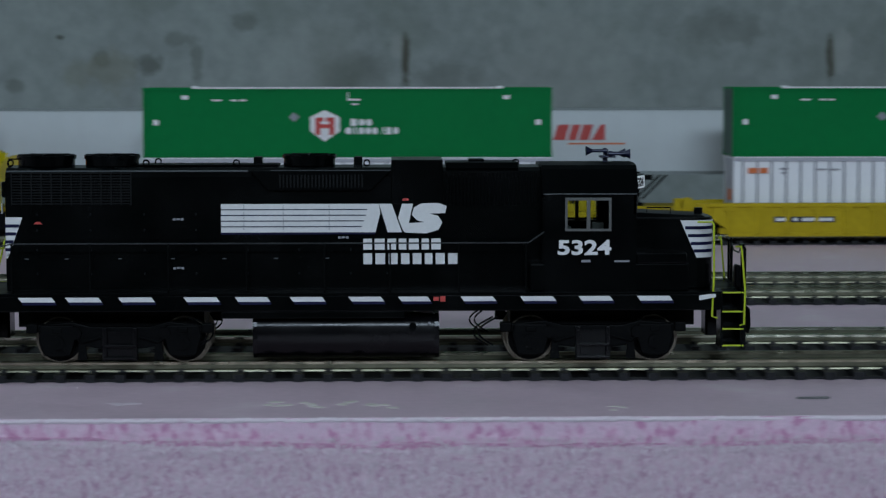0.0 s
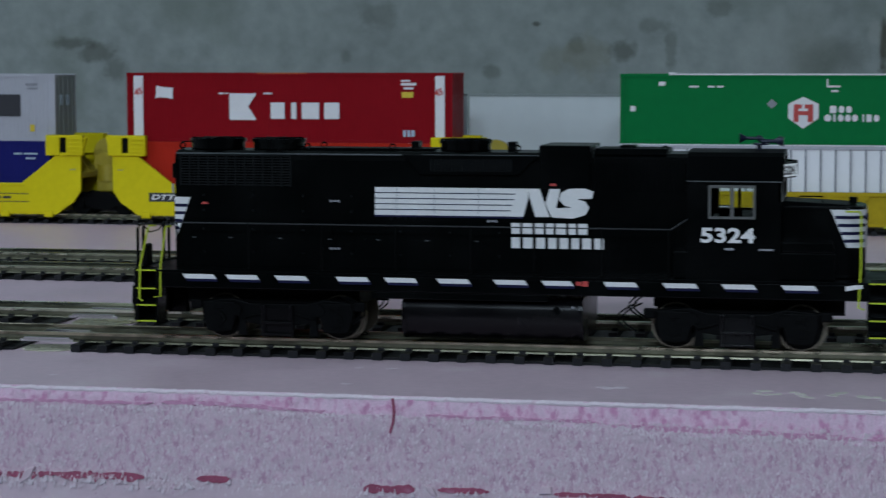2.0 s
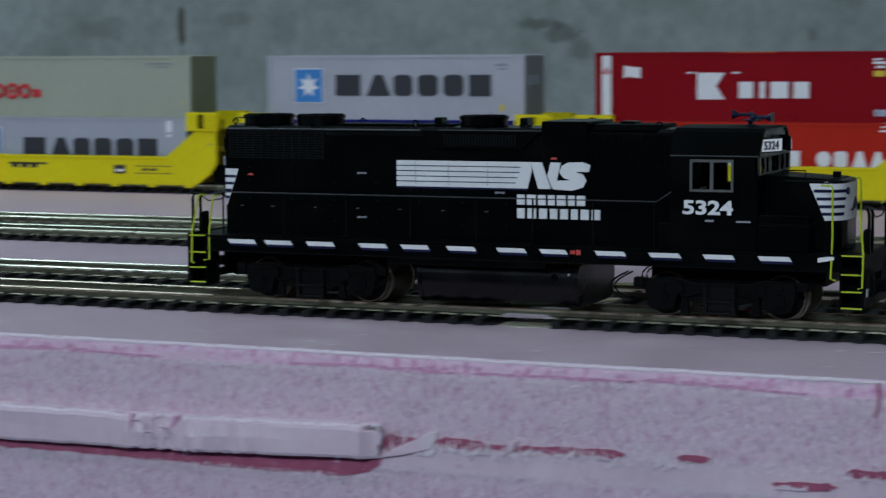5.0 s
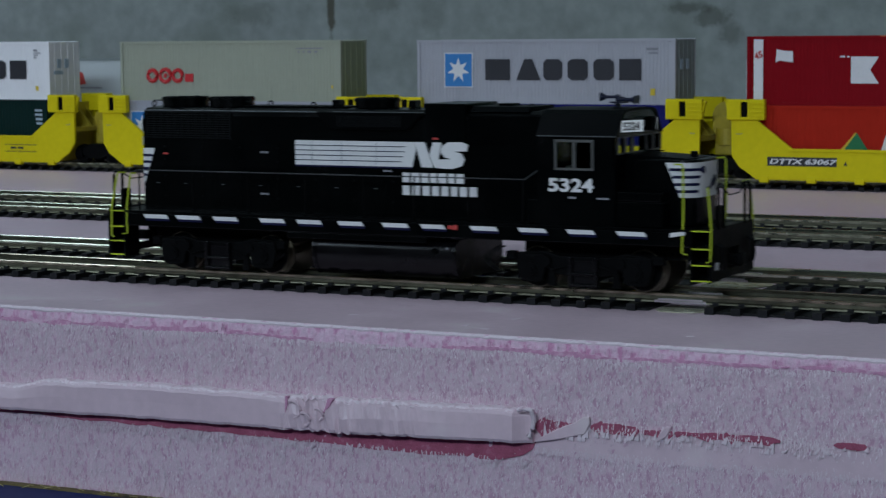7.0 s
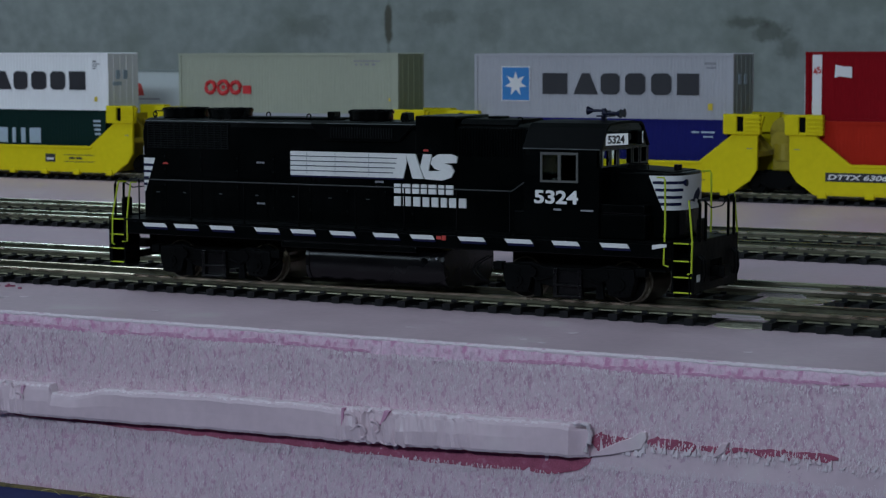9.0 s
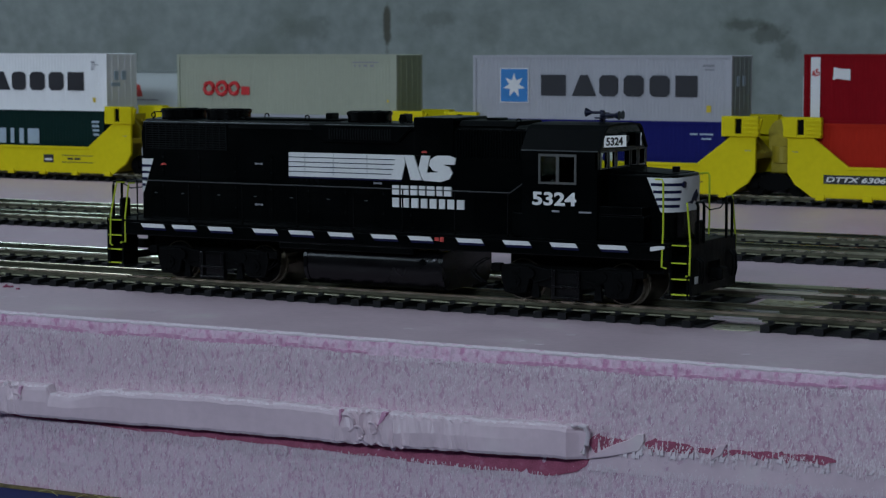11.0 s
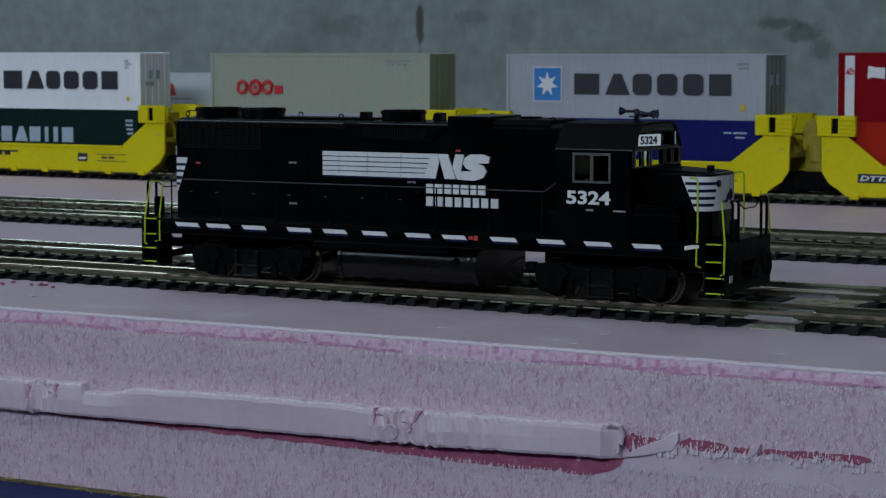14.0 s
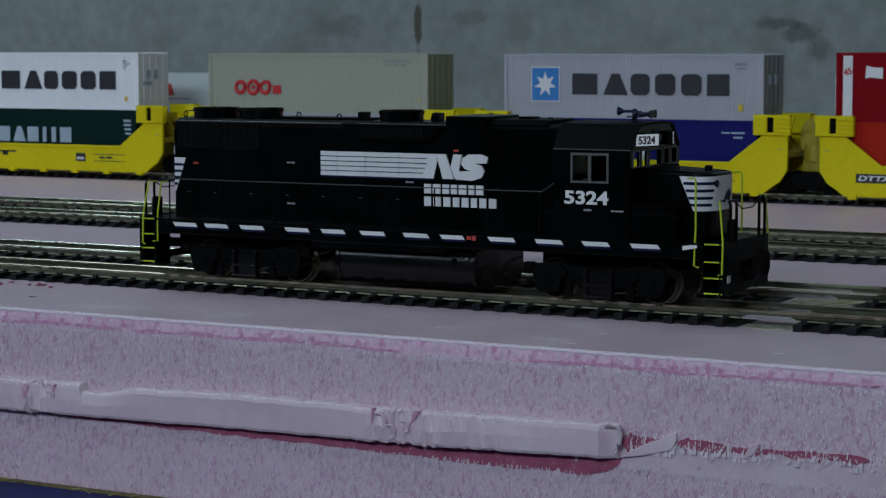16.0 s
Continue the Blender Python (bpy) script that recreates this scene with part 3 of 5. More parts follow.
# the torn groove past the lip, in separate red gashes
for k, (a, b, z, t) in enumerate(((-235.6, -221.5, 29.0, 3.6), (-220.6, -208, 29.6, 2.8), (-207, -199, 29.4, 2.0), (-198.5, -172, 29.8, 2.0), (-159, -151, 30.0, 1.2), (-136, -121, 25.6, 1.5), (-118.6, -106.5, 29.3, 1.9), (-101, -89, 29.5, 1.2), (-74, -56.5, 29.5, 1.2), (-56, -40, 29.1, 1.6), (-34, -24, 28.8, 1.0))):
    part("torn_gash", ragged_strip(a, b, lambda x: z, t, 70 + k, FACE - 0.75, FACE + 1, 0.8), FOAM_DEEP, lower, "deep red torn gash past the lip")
    for q in range(int((b - a) / 2.2)):
        x = a + rng.uniform(0, b - a)
        part("torn_shard", Shape().prism([(x - 0.5, z - t * 0.8), (x + rng.uniform(0.3, 0.8), z - t * 0.9), (x + rng.uniform(-0.4, 1.2), z + rng.uniform(-0.4, 0.2) * t)], FACE - rng.uniform(0.85, 1.15), FACE), FOAM_PALE, lower, "pale torn shard of skin")
# a broad folded sliver and two smaller ones over the gashes
for pts in ([(-236.2, 24.6), (-230.4, 25.6), (-222.0, 27.8), (-220.6, 30.4), (-220.8, 32.2), (-222.6, 32.0), (-224.4, 30.6), (-228.0, 29.2), (-232.4, 27.0)], [(-203.4, 27.0), (-200.4, 28.8), (-199.2, 31.4), (-200.8, 31.2), (-202.4, 29.4)], [(-77.4, 29.4), (-74.4, 29.6), (-74.6, 31.2), (-76.8, 31.4)], [(-104.4, 30.6), (-102.6, 28.4), (-101.2, 28.0), (-102.2, 30.2)]):
    part("torn_sliver", Shape().prism(pts, FACE - 1.3, FACE - 0.1, "y", 0.25), FOAM_SKIN, lower, "pale folded sliver of torn skin")
shreds("torn_fringe", 420, -234, -160, 26.5, 30.5, lower, 31, FOAM_PALE, 2.2, 0.5, None, 0.5)
shreds("torn_fringe", 380, -165, -20, 27.0, 30.0, lower, 32, FOAM_PALE, 1.4, 0.4, None, 0.4)
part("worn_strip", Shape().prism([(-236, 21.6), (-120, 22.4), (60, 22.2), (60, 29.4), (-90, 29.3), (-160, 29.0), (-236, 29.2)], FACE - 0.2, FACE + 1), FOAM_SKIN, lower, "flattened smooth strip past the tear")
shreds("torn_fringe", 1500, -236, 55, 21.2, 23.0, lower, 33, FOAM_FUZZ, 1.1, 0.25, None, 0.15)
shreds("torn_fringe", 900, -236, 55, 28.6, 30.0, lower, 34, FOAM_FUZZ, 1.1, 0.25, None, 0.15)
part("cut_nick", Shape().tube([(-111.8, FACE + 0.1, 25.0), (-111.4, FACE - 0.3, 22), (-111.6, FACE - 0.3, 19.5), (-112.4, FACE - 0.2, 17)], 0.35), FOAM_DEEP, upper, "thin curved knife nick")
for cx, cy, n, spread in ((-14, 537, 16, 9), (-65, 540, 3, 4), (-447, 545, 5, 5), (-254, 527, 2, 3), (60, 530, 3, 9), (-160, 532, 2, 30), (-330, 540, 3, 40), (-120, 560, 2, 40)):
    for k in range(n):
        a, b = cx + rng.gauss(0, spread), cy + rng.gauss(0, 3)
        pts = [(a + rng.uniform(0.5, 2.4) * math.cos(q * 1.05), b + rng.uniform(0.5, 2.0) * math.sin(q * 1.05)) for q in range(6)]
        part("scuff", Shape().prism(pts, 25.41, 25.47, "z"), SCUFF_PALE if spread == 9 else FOAM_PALE, upper)
for cx, cy, wx, wy in ((-220, 581, 9.5, 6.5), (-226, 641, 11.5, 12)):
    pts = [(cx + wx * (1 + 0.18 * math.sin(5 * q)) * math.cos(q * 0.5236), cy + wy * (1 + 0.15 * math.cos(7 * q)) * math.sin(q * 0.5236)) for q in range(12)]
    part("glue_patch", Shape().prism(pts, 25.41, 25.75, "z", 0.12), GLUE, upper, "dried yellowish glue under the rail joint")
sliver = root("metal_sliver", pose(0.1002, 0.5425, 0.0), "small dark metal sliver lying on the foam", "scrap")
part("blade", Shape().prism([(-4, -0.5), (3.6, -0.7), (4.2, 0.1), (3, 0.7), (-3.4, 0.4)], 0.02, 0.5, "z", 0.1), FRAME_GREY, sliver)
for k in range(9):
    a, b = rng.uniform(-480, -455), rng.uniform(560, 570)
    part("pink_crumb", Shape().box(a, a + rng.uniform(0.5, 1.6), b, b + 0.8, 25.41, 25.9), FOAM_DEEP, upper)


# ---- tracks ----
def tie_data():
    s = Shape().box(-1.3, 1.3, -15, 15, 0.05, 2.0)
    for y in (-8.25, 8.25):
        for k in (-1.45, 1.45):
            s.box(-0.8, 0.8, y + k - 0.45, y + k + 0.45, 2.0, 2.75)
    return data_of("tie", s, TIE)


TIE_DATA = tie_data()


def rail_profile(y):
    return [(y - 1.25, 2.02), (y + 1.25, 2.02), (y + 1.12, 2.45), (y + 0.35, 2.75), (y + 0.35, 3.75), (y - 0.35, 3.75), (y - 0.35, 2.75), (y - 1.12, 2.45)]


def head_profile(y):
    return [(y - 0.5, 3.72), (y + 0.5, 3.72), (y + 0.62, 4.4), (y + 0.45, 4.56), (y - 0.45, 4.56), (y - 0.62, 4.4)]


def track(y, near, skip, material, label, start=0.0):
    t = root("track", pose(0, y * MM, 0), label, "model track", "model railway tracks")
    for side in (-8.25, 8.25):
        rail = part("rail", Shape().prism(rail_profile(side), LEFT + 20, RIGHT - 20, "x"), RAIL_WEB_SHADED, t)
        part("rail_head", Shape().prism(head_profile(side), LEFT + 20, RIGHT - 20, "x"), material, rail, "rail head, painted brighter than the shaded web")
    for a, b in ((LEFT + 20, skip[0]), (skip[1], RIGHT - 20)) if skip else ((LEFT + 20, RIGHT - 20),):
        # One dark sheet stands for plastic webs and for shadow in the gaps.
        part("tie_web", Shape().box(a, b, -13.3, 13.3, 0.02, 0.7), TIE, t, "black sheet for the tie webs and the shade between ties")
    xs = [LEFT + 25 + start + 7.48 * k for k in range(285)]
    far = []
    for x in xs:
        if skip and skip[0] < x < skip[1]:
            continue
        if near and -560 < x < 240:
            ob = new("tie", TIE_DATA)
            ob.parent, ob.matrix_basis = t, pose(x * MM, 0, 0)
        else:
            far.append(x)
    base = np.array([v.co[:] for v in TIE_DATA.vertices])
    polys = np.array([p.vertices[:] for p in TIE_DATA.polygons])
    verts = np.concatenate([base + (x * MM, 0, 0) for x in far])
    faces = np.concatenate([polys + len(base) * i for i in range(len(far))])
    sheet("tie_run", verts, faces, TIE, t, "black plastic ties", "stuff", False)
    return t


main_track = track(588.76, True, (-229, -211), RAIL_MAIN, "model track with nickel rails on black ties, carrying the locomotive")
second_track = track(641.3, True, (-238, -214), RAIL, "empty model track with nickel rails on black ties", 3.1)
track(765.1, True, None, RAIL_DULL, "empty model track with dull rails on black ties", 1.7)
track(816.4, True, None, RAIL_DULL, "empty model track with dull rails on black ties", 5.0)
BACK = 1005.73 + 14
track(BACK, False, None, RAIL_DULL, "model track under the yellow well cars", 2.0)
track(1106, False, None, RAIL_DULL, "rear model track under the white trailers", 4.0)
for t, x, y in ((main_track, -221, -8.25), (main_track, -221, 8.25), (second_track, -227, 8.25), (second_track, -227, -8.25)):
    s = Shape().prism([(y - 1.5, 2.03), (y + 1.5, 2.03), (y + 1.5, 2.7), (y + 0.75, 3.0), (y + 0.75, 2.7), (y - 0.75, 2.7), (y - 0.75, 3.0), (y - 1.5, 2.7)], x - 7.5, x + 7.5, "x")
    s.box(x - 6.5, x + 6.5, y - 1.6, y - 0.8, 2.5, 3.3, 0.15)
    part("rail_joiner", s, JOINER, t, "bright metal rail joiner")

# ---- containers ----
CY = 1005.73  # near face of the boxes on the well cars


def container(x0, x1, z0, z1, side, end, label, ribs=2.2, rib_depth=0.14, posts=None, near=CY, wide=28.0):
    """A corrugated box with corner posts, rails and castings. Local space: x from its left end, y from its near face, z from its base."""
    c = root("shipping_container", pose(x0 * MM, near * MM, z0 * MM), label, "container", "stacked containers")
    L, H = x1 - x0, z1 - z0
    near_edge, far_edge = [(0.3, 0.5)], [(0.3, wide - 0.5)]
    x = 2.0
    while ribs and x < L - 2.0 - ribs:
        for dx, out in ((0, 0), (ribs * 0.15, rib_depth), (ribs * 0.5, rib_depth), (ribs * 0.65, 0)):
            near_edge.append((x + dx, 0.5 - out))
            far_edge.append((x + dx, wide - 0.5 + out))
        x += ribs
    near_edge.append((L - 0.3, 0.5))
    far_edge.append((L - 0.3, wide - 0.5))
    part("side_panel", Shape().prism(near_edge + far_edge[::-1], 0.4, H - 0.3, "z"), side, c)
    for z in (0.0, H - 1.4):
        for y in (0, wide - 1.2):
            part("edge_rail", Shape().box(0.2, L - 0.2, y, y + 1.2, z, z + 1.4), side, c)
    for x in (0, L - 1.6):
        for y in (0, wide - 1.6):
            part("corner_post", Shape().box(x, x + 1.6, y, y + 1.6, 0, H), posts or side, c)
    for x in (-0.15, L - 1.85):
        for y in (-0.1, wide - 1.9):
            for z in (0.0, H - 1.7):
                part("corner_casting", Shape().box(x, x + 2.0, y, y + 2.0, z, z + 1.7, 0.2), posts or side, c)
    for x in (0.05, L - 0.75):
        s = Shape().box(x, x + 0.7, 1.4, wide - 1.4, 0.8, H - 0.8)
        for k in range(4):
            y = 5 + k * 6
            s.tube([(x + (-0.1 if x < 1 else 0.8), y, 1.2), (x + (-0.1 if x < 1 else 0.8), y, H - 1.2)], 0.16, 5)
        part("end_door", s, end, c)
    return c


def mark(parent, material, fn, name="marking", label=""):
    s = Shape()
    fn(s)
    return part(name, s, material, parent, label)


def rect(x0, x1, z0, z1, y=0.0, t=0.14):
    return lambda s: s.box(x0, x1, y - t, y, z0, z1)


def rects(*rs, y=0.0):
    def go(s):
        for x0, x1, z0, z1 in rs:
            s.box(x0, x1, y - 0.14, y, z0, z1)
    return go


def star_badge(c, x, z, w, h, blue=SKY_INK):
    mark(c, WHITE_INK, rect(x - 0.5, x + w + 0.5, z - 0.5, z + h + 0.5, 0.1), "badge_border")
    mark(c, blue, rect(x, x + w, z, z + h, -0.08), "badge")
    s, pts = Shape(), []
    for k in range(14):
        r = w * (0.42 if k % 2 == 0 else 0.19)
        a = math.pi / 2 + k * math.pi / 7
        pts.append((x + w / 2 + r * math.cos(a), z + h / 2 + r * math.sin(a)))
    part("star", s.prism(pts, -0.36, -0.24), WHITE_INK, c, "white star")


def line_name(c, x, z, h, widths, ink=INK, gap=1.0, label="dark trade name in plain blocks", lean=0.0, y=0.15, kinds=""):
    blocks(c, x, z, h, widths, y, ink, gap, 0.28, lean, label, kinds)


# white over pine green, on the westmost car
c = container(-895, -755, 39.7, 72.0, WHITE_BOX, WHITE_BOX, "white forty-foot container with a dark trade name, upper tier")
star_badge(c, 16, 9.5, 15, 15)
line_name(c, 40.5, 11.5, 10.4, (15.5, 13.2, 11.5, 12.2, 12, 13), gap=1.5, kinds="basssb")
mark(c, GREY_INK, rects((129, 131.5, 27, 28), (129, 134, 25.8, 26.3), (129, 132, 24.6, 25.1), (129, 131, 23.2, 23.8), y=0.2))
mark(c, YELLOW_INK, rect(130, 132, 5, 7.6, 0.2))
mark(c, ICE_INK, lambda s: [s.box(140.0, 140.3, 7 + k * 7, 10.5 + k * 7, 17.5, 22.5) for k in (0, 1)] and s.box(140.0, 140.3, 4, 12, 14, 16))
c = container(-897, -757.5, 8, 39.6, PINE_BOX, PINE_BOX, "dark pine-green container with pale lettering blocks, in the well")
line_name(c, 40, 12.6, 8.6, (9, 9.4, 9, 4.8, 6, 9.2), ICE_INK, 1.4, "ice-blue trade name in plain blocks", kinds="babiib")
s = Shape()
s.ring(32, 0.1, 16, 4.4, 0.45)
s.box(28.5, 35.5, -0.1, 0.1, 15.5, 16.5)
part("round_badge", s, ICE_INK, c)
mark(c, ICE_INK, rects((131, 136, 25, 26.2), (131, 136, 22.6, 23.8), (131.6, 136, 20.2, 21.4), (132, 136, 17.8, 19), (132.5, 135.6, 12, 14.5), y=0.2))

# olive over grey
c = container(-706.8, -568.0, 39.7, 71.7, OLIVE, OLIVE_END_SHADED, "pale olive container with a red trade name, upper tier", 1.9)
s = Shape()
for x, r in ((21.0, 3.0), (29.4, 3.4), (37.4, 3.0)):
    s.ring(x, 0.05, 13.6, r, 1.15)
s.cyl("y", 29.4, 0.0, 13.6, 1.3, 0.4, 5)
s.box(42.2, 47.4, -0.2, 0.2, 10.2, 14.6)
part("trade_name", s, RED_BRIGHT, c, "red trade mark of rings and a block")
mark(c, GREY_INK, rects((112, 128, 27.6, 28.2), (113, 114, 25.6, 26.6), (116, 117, 25.6, 26.6), (119, 121, 25.6, 26.6), (123, 125, 25.6, 26.6), y=0.2))
mark(c, YELLOW_INK, rect(133, 134, 7, 8.5, 0.2))
c = container(-711, -571, 8, 39.6, SILVER_LOW, SILVER_END, "grey container with a dark trade name, in the well")
star_badge(c, 11, 10.5, 14, 15)
line_name(c, 40, 10.2, 10.4, (15.5, 13.2, 11.5, 12.2, 12, 13), gap=1.3, kinds="basssb")
mark(c, WHITE_INK, rects((128, 131.5, 24, 30), (128.4, 131, 21.5, 23), y=0.2))

# silver over navy
c = container(-523.1, -383.2, 39.5, 71.4, SILVER, SILVER_END, "silver-grey container with a dark trade name, upper tier", 1.9)
star_badge(c, 16, 8.5, 15, 16.5)
line_name(c, 38.5, 11.8, 10.4, (15.5, 13.2, 11.5, 12.2, 12, 13), gap=1.6, kinds="basssb")
mark(c, GREY_INK, rects((125, 131, 26.4, 27.6), (126, 131, 24.6, 25.4), y=0.2))
mark(c, YELLOW_INK, rect(127, 129.4, 4.5, 7.8, 0.2))
mark(c, ICE_INK, lambda s: [s.box(140.2, 140.5, 6 + k * 8, 9.5 + k * 8, 17, 22) for k in (0, 1)])
c = container(-525.5, -386, 8, 39.4, NAVY_BOX, NAVY_BOX, "navy blue container, in the well")
line_name(c, 60, 10, 7, (7, 6.5, 5.5), WHITE_INK, 1.2, "white trade name in plain blocks", 0.2, kinds="asi")
mark(c, RED_BRIGHT, lambda s: s.prism([(57, 21.5), (69, 18.2), (81, 21.5), (76, 18.6), (69, 16.4), (62, 18.6)], -0.1, 0.2), "badge", "red wing-shaped badge")
mark(c, ICE_INK, rects((121, 125, 25, 25.8), (126, 133, 25, 25.8), (127, 132, 22.8, 23.6), y=0.2))

# red over orange
c = container(-347.2, -190.2, 39.7, 72.1, RED_BOX, RED_BOX, "deep red forty-five-foot container with white posts and trade name", 1.6, 0.12)
mark(c, WHITE_INK, rect(3.4, 8.0, 0.8, 31.0, 0.1), "white_post")
mark(c, WHITE_INK, rect(148.8, 153.2, 0.8, 31.0, 0.1), "white_post")
for x in (4.3, 149.0):
    lettering("numeral", "45", 2.9, RED_INK, c, pose(x * MM, -0.0002, 0.0215, 0, -20, 0))
mark(c, WHITE_INK, lambda s: s.prism([(14.2, 20.2), (16.2, 21), (22.6, 20.2), (22.6, 25.4), (18, 25.6), (14.6, 26.4)], -0.12, 0.1), "flag", "small white flag")
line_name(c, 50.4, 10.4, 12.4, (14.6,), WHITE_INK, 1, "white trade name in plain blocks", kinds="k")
line_name(c, 70.4, 11.0, 7.6, (7.6, 4.6, 9.4, 8.2), WHITE_INK, 1.4, "white trade name in plain blocks", kinds="bibb")
mark(c, WHITE_INK, rects((45.2, 47.6, 22.4, 23.2), (48.4, 49.6, 22.4, 23.2), (67, 71, 22.4, 23.2), y=0.2))
mark(c, WHITE_INK, rects((132.6, 137, 28.4, 29.2), (132.6, 139.8, 26.6, 27.8), (134, 138.6, 24.8, 25.8), y=0.2))
mark(c, YELLOW_INK, rect(133, 138.4, 21, 23.6, 0.15))
mark(c, ICE_INK, rects((133.6, 135, 3, 6), (135.6, 137, 3, 6), (137.4, 139, 3, 6), y=0.2))
mark(c, ORANGE_INK, rect(64, 88, 32.05, 32.35, -0.02), "roof_stripe")
c = container(-340.3, -200, 8, 39.6, ORANGE_BOX, ORANGE_BOX, "orange-red container with a green triangle badge, in the well", 1.9, 0.12)
mark(c, TEAL_INK, lambda s: s.prism([(40, 11), (52, 11), (46.6, 19.2)], -0.1, 0.2), "badge", "green triangle badge")
mark(c, YELLOW_INK, lambda s: s.prism([(38.6, 11), (40.4, 11), (46.4, 19.0), (46.0, 19.4)], -0.12, 0.2), "badge_edge")
line_name(c, 58, 11, 7.6, (7, 7, 6.5, 3, 6.5), WHITE_INK, 1.3, "white trade name in plain blocks", kinds="asnin")
line_name(c, 100, 11, 7.6, (7, 7, 7, 7, 3), WHITE_INK, 1.3, "white trade name in plain blocks", kinds="osaai")
mark(c, WHITE_INK, rects((129, 134, 31, 32), (130, 134, 29.4, 30.2), (129, 134, 27.6, 28.4), y=0.2))
mark(c, YELLOW_INK, rects((5, 9, 30.4, 31), (11, 14, 30.4, 31), y=0.2))


def green_box(x0):
    c = container(x0, x0 + 184.4, 40.3, 71.8, GREEN_BOX, GREEN_END, "glossy green fifty-three-foot container with a white hexagon badge", 0, 0)
    mark(c, WHITE_INK, lambda s: s.prism([(75.2, 11.8), (75.2, 18.2), (81.8, 21.4), (88.6, 18.2), (88.6, 11.8), (81.8, 7.2)], -0.15, 0.05), "badge", "white hexagon badge")
    mark(c, RED_INK, rects((77.6, 79.8, 10.2, 18), (83.8, 86.2, 10.2, 18), (79.8, 83.8, 13.2, 15), (79.8, 81.2, 16.2, 18), (82.4, 83.8, 16.2, 18), y=-0.16), "badge_device")
    line_name(c, 93.5, 14.2, 3.2, (3.2, 2.6, 2.6), WHITE_INK, 0.6, "white trade name in plain blocks", y=0.05, kinds="noo")
    line_name(c, 91.0, 10.4, 3.2, (3.2, 1.8, 2.6, 2.6, 2.6), WHITE_INK, 0.5, "white trade name in plain blocks", y=0.05, kinds="oiooo")
    line_name(c, 107.5, 10.4, 3.2, (1.4, 2.6, 2.4), WHITE_INK, 0.6, "white trade name in plain blocks", y=0.05, kinds="ino")
    mark(c, WHITE_INK, rects((31, 35.4, 25.4, 26.2), (39.4, 42.4, 25.4, 26.2), (43.4, 46.4, 25.4, 26.2), (92.0, 92.6, 25.6, 29.4), (92.6, 98, 25.6, 26.4), (94, 97, 23.6, 24.4), y=0.05))
    for box in ((17.4, 20.4, 26.2, 28.0), (4.6, 7.0, 14.6, 17), (162.4, 165.4, 26.2, 28), (177, 179.6, 14.6, 17)):
        mark(c, WHITE_INK, rect(*box, 0.05), "stencil")
    mark(c, GREY_INK, lambda s: s.prism([(65.6, 18.2), (68, 16), (70.4, 18.2), (68, 20.4)], -0.1, 0.05), "diamond")
    mark(c, WHITE_INK, rects((22, 161, 31.0, 31.7), y=-0.02), "roof_edge", "pale top rail")
    for a in (22, 159.4):
        mark(c, WHITE_INK, rect(a, a + 3, 31, 32.2, -0.08), "lift_point")
    return c


def white_ribbed(x0, length, badge):
    c = container(x0, x0 + length, 8.2, 40.2, WHITE_BOX, SILVER, "white ribbed container under the green one", 0, 0)
    for k in range(int(length / 6.6)):
        x = 3.6 + k * 6.6
        part("rib", Shape().box(x, x + 0.8, -0.35, 0.4, 3, 30), GREY_INK, c)
    part("top_rail", Shape().box(0, length, -0.3, 0.6, 30, 31.6), SILVER, c)
    if badge:
        mark(c, BLUE_INK, rect(60.6, 73.6, 14.4, 28.4, -0.4), "badge", "dark blue badge with four pale squares")
        mark(c, ICE_INK, rects((62, 66.4, 22.4, 26.4), (68, 72.4, 22.4, 26.4), (62, 66.4, 16.2, 20.2), (68, 72.4, 16.2, 20.2), y=-0.54), "badge_square")
    else:
        mark(c, ORANGE_INK, rects((6.4, 10.6, 24.6, 27), (11.6, 15.4, 24.6, 27), y=-0.4), "orange_label")
        mark(c, ORANGE_INK, lambda s: s.box(-0.5, -0.2, 6, 14, 12, 17), "orange_label")
    mark(c, GREY_INK, rects((21, 24.6, 26.2, 27.0), (21.4, 24, 24.4, 25), (38, 42, 26, 26.6), (44, 48, 26, 26.6), y=-0.4))
    return c


green_box(-113.0)
white_ribbed(-113.0, 184.0, True)
green_box(153.5)
white_ribbed(154.3, 184.0, False)


# ---- well cars ----
def wheel_pair(s, x, y0=-8.2, y1=8.2, r=5.2):
    for y in (y0, y1):
        s.cyl("y", x, y, 4.56 + r, r, 2.2, 24)
        s.cyl("y", x, y + (1.3 if y < 0 else -1.3), 4.56 + r, r + 0.7, 0.5, 24)
    s.cyl("y", x, 0, 4.56 + r, 1.0, 17, 10)


def bogie(parent, x, name="bogie"):
    b = Shape()
    for y in (-11.6, 10.0):
        b.prism([(x - 13, 7.6), (x - 13, 12.4), (x - 7, 13.2), (x - 3.4, 15.4), (x + 3.4, 15.4), (x + 7, 13.2), (x + 13, 12.4), (x + 13, 7.6), (x + 8, 9), (x + 3.6, 7), (x - 3.6, 7), (x - 8, 9)], y, y + 1.6)
        for k in (-10.4, 10.4):
            b.box(x + k - 2, x + k + 2, y - 0.6, y + 2.2, 8, 12.4)
    b.box(x - 3, x + 3, -10, 10, 9, 13)
    truck = part(name, b, BLACK_DULL, parent)
    for k in (-10.4, 10.4):
        s = Shape()
        wheel_pair(s, x + k, r=4.9)
        part("wheelset", s, BLACK_DULL, truck)


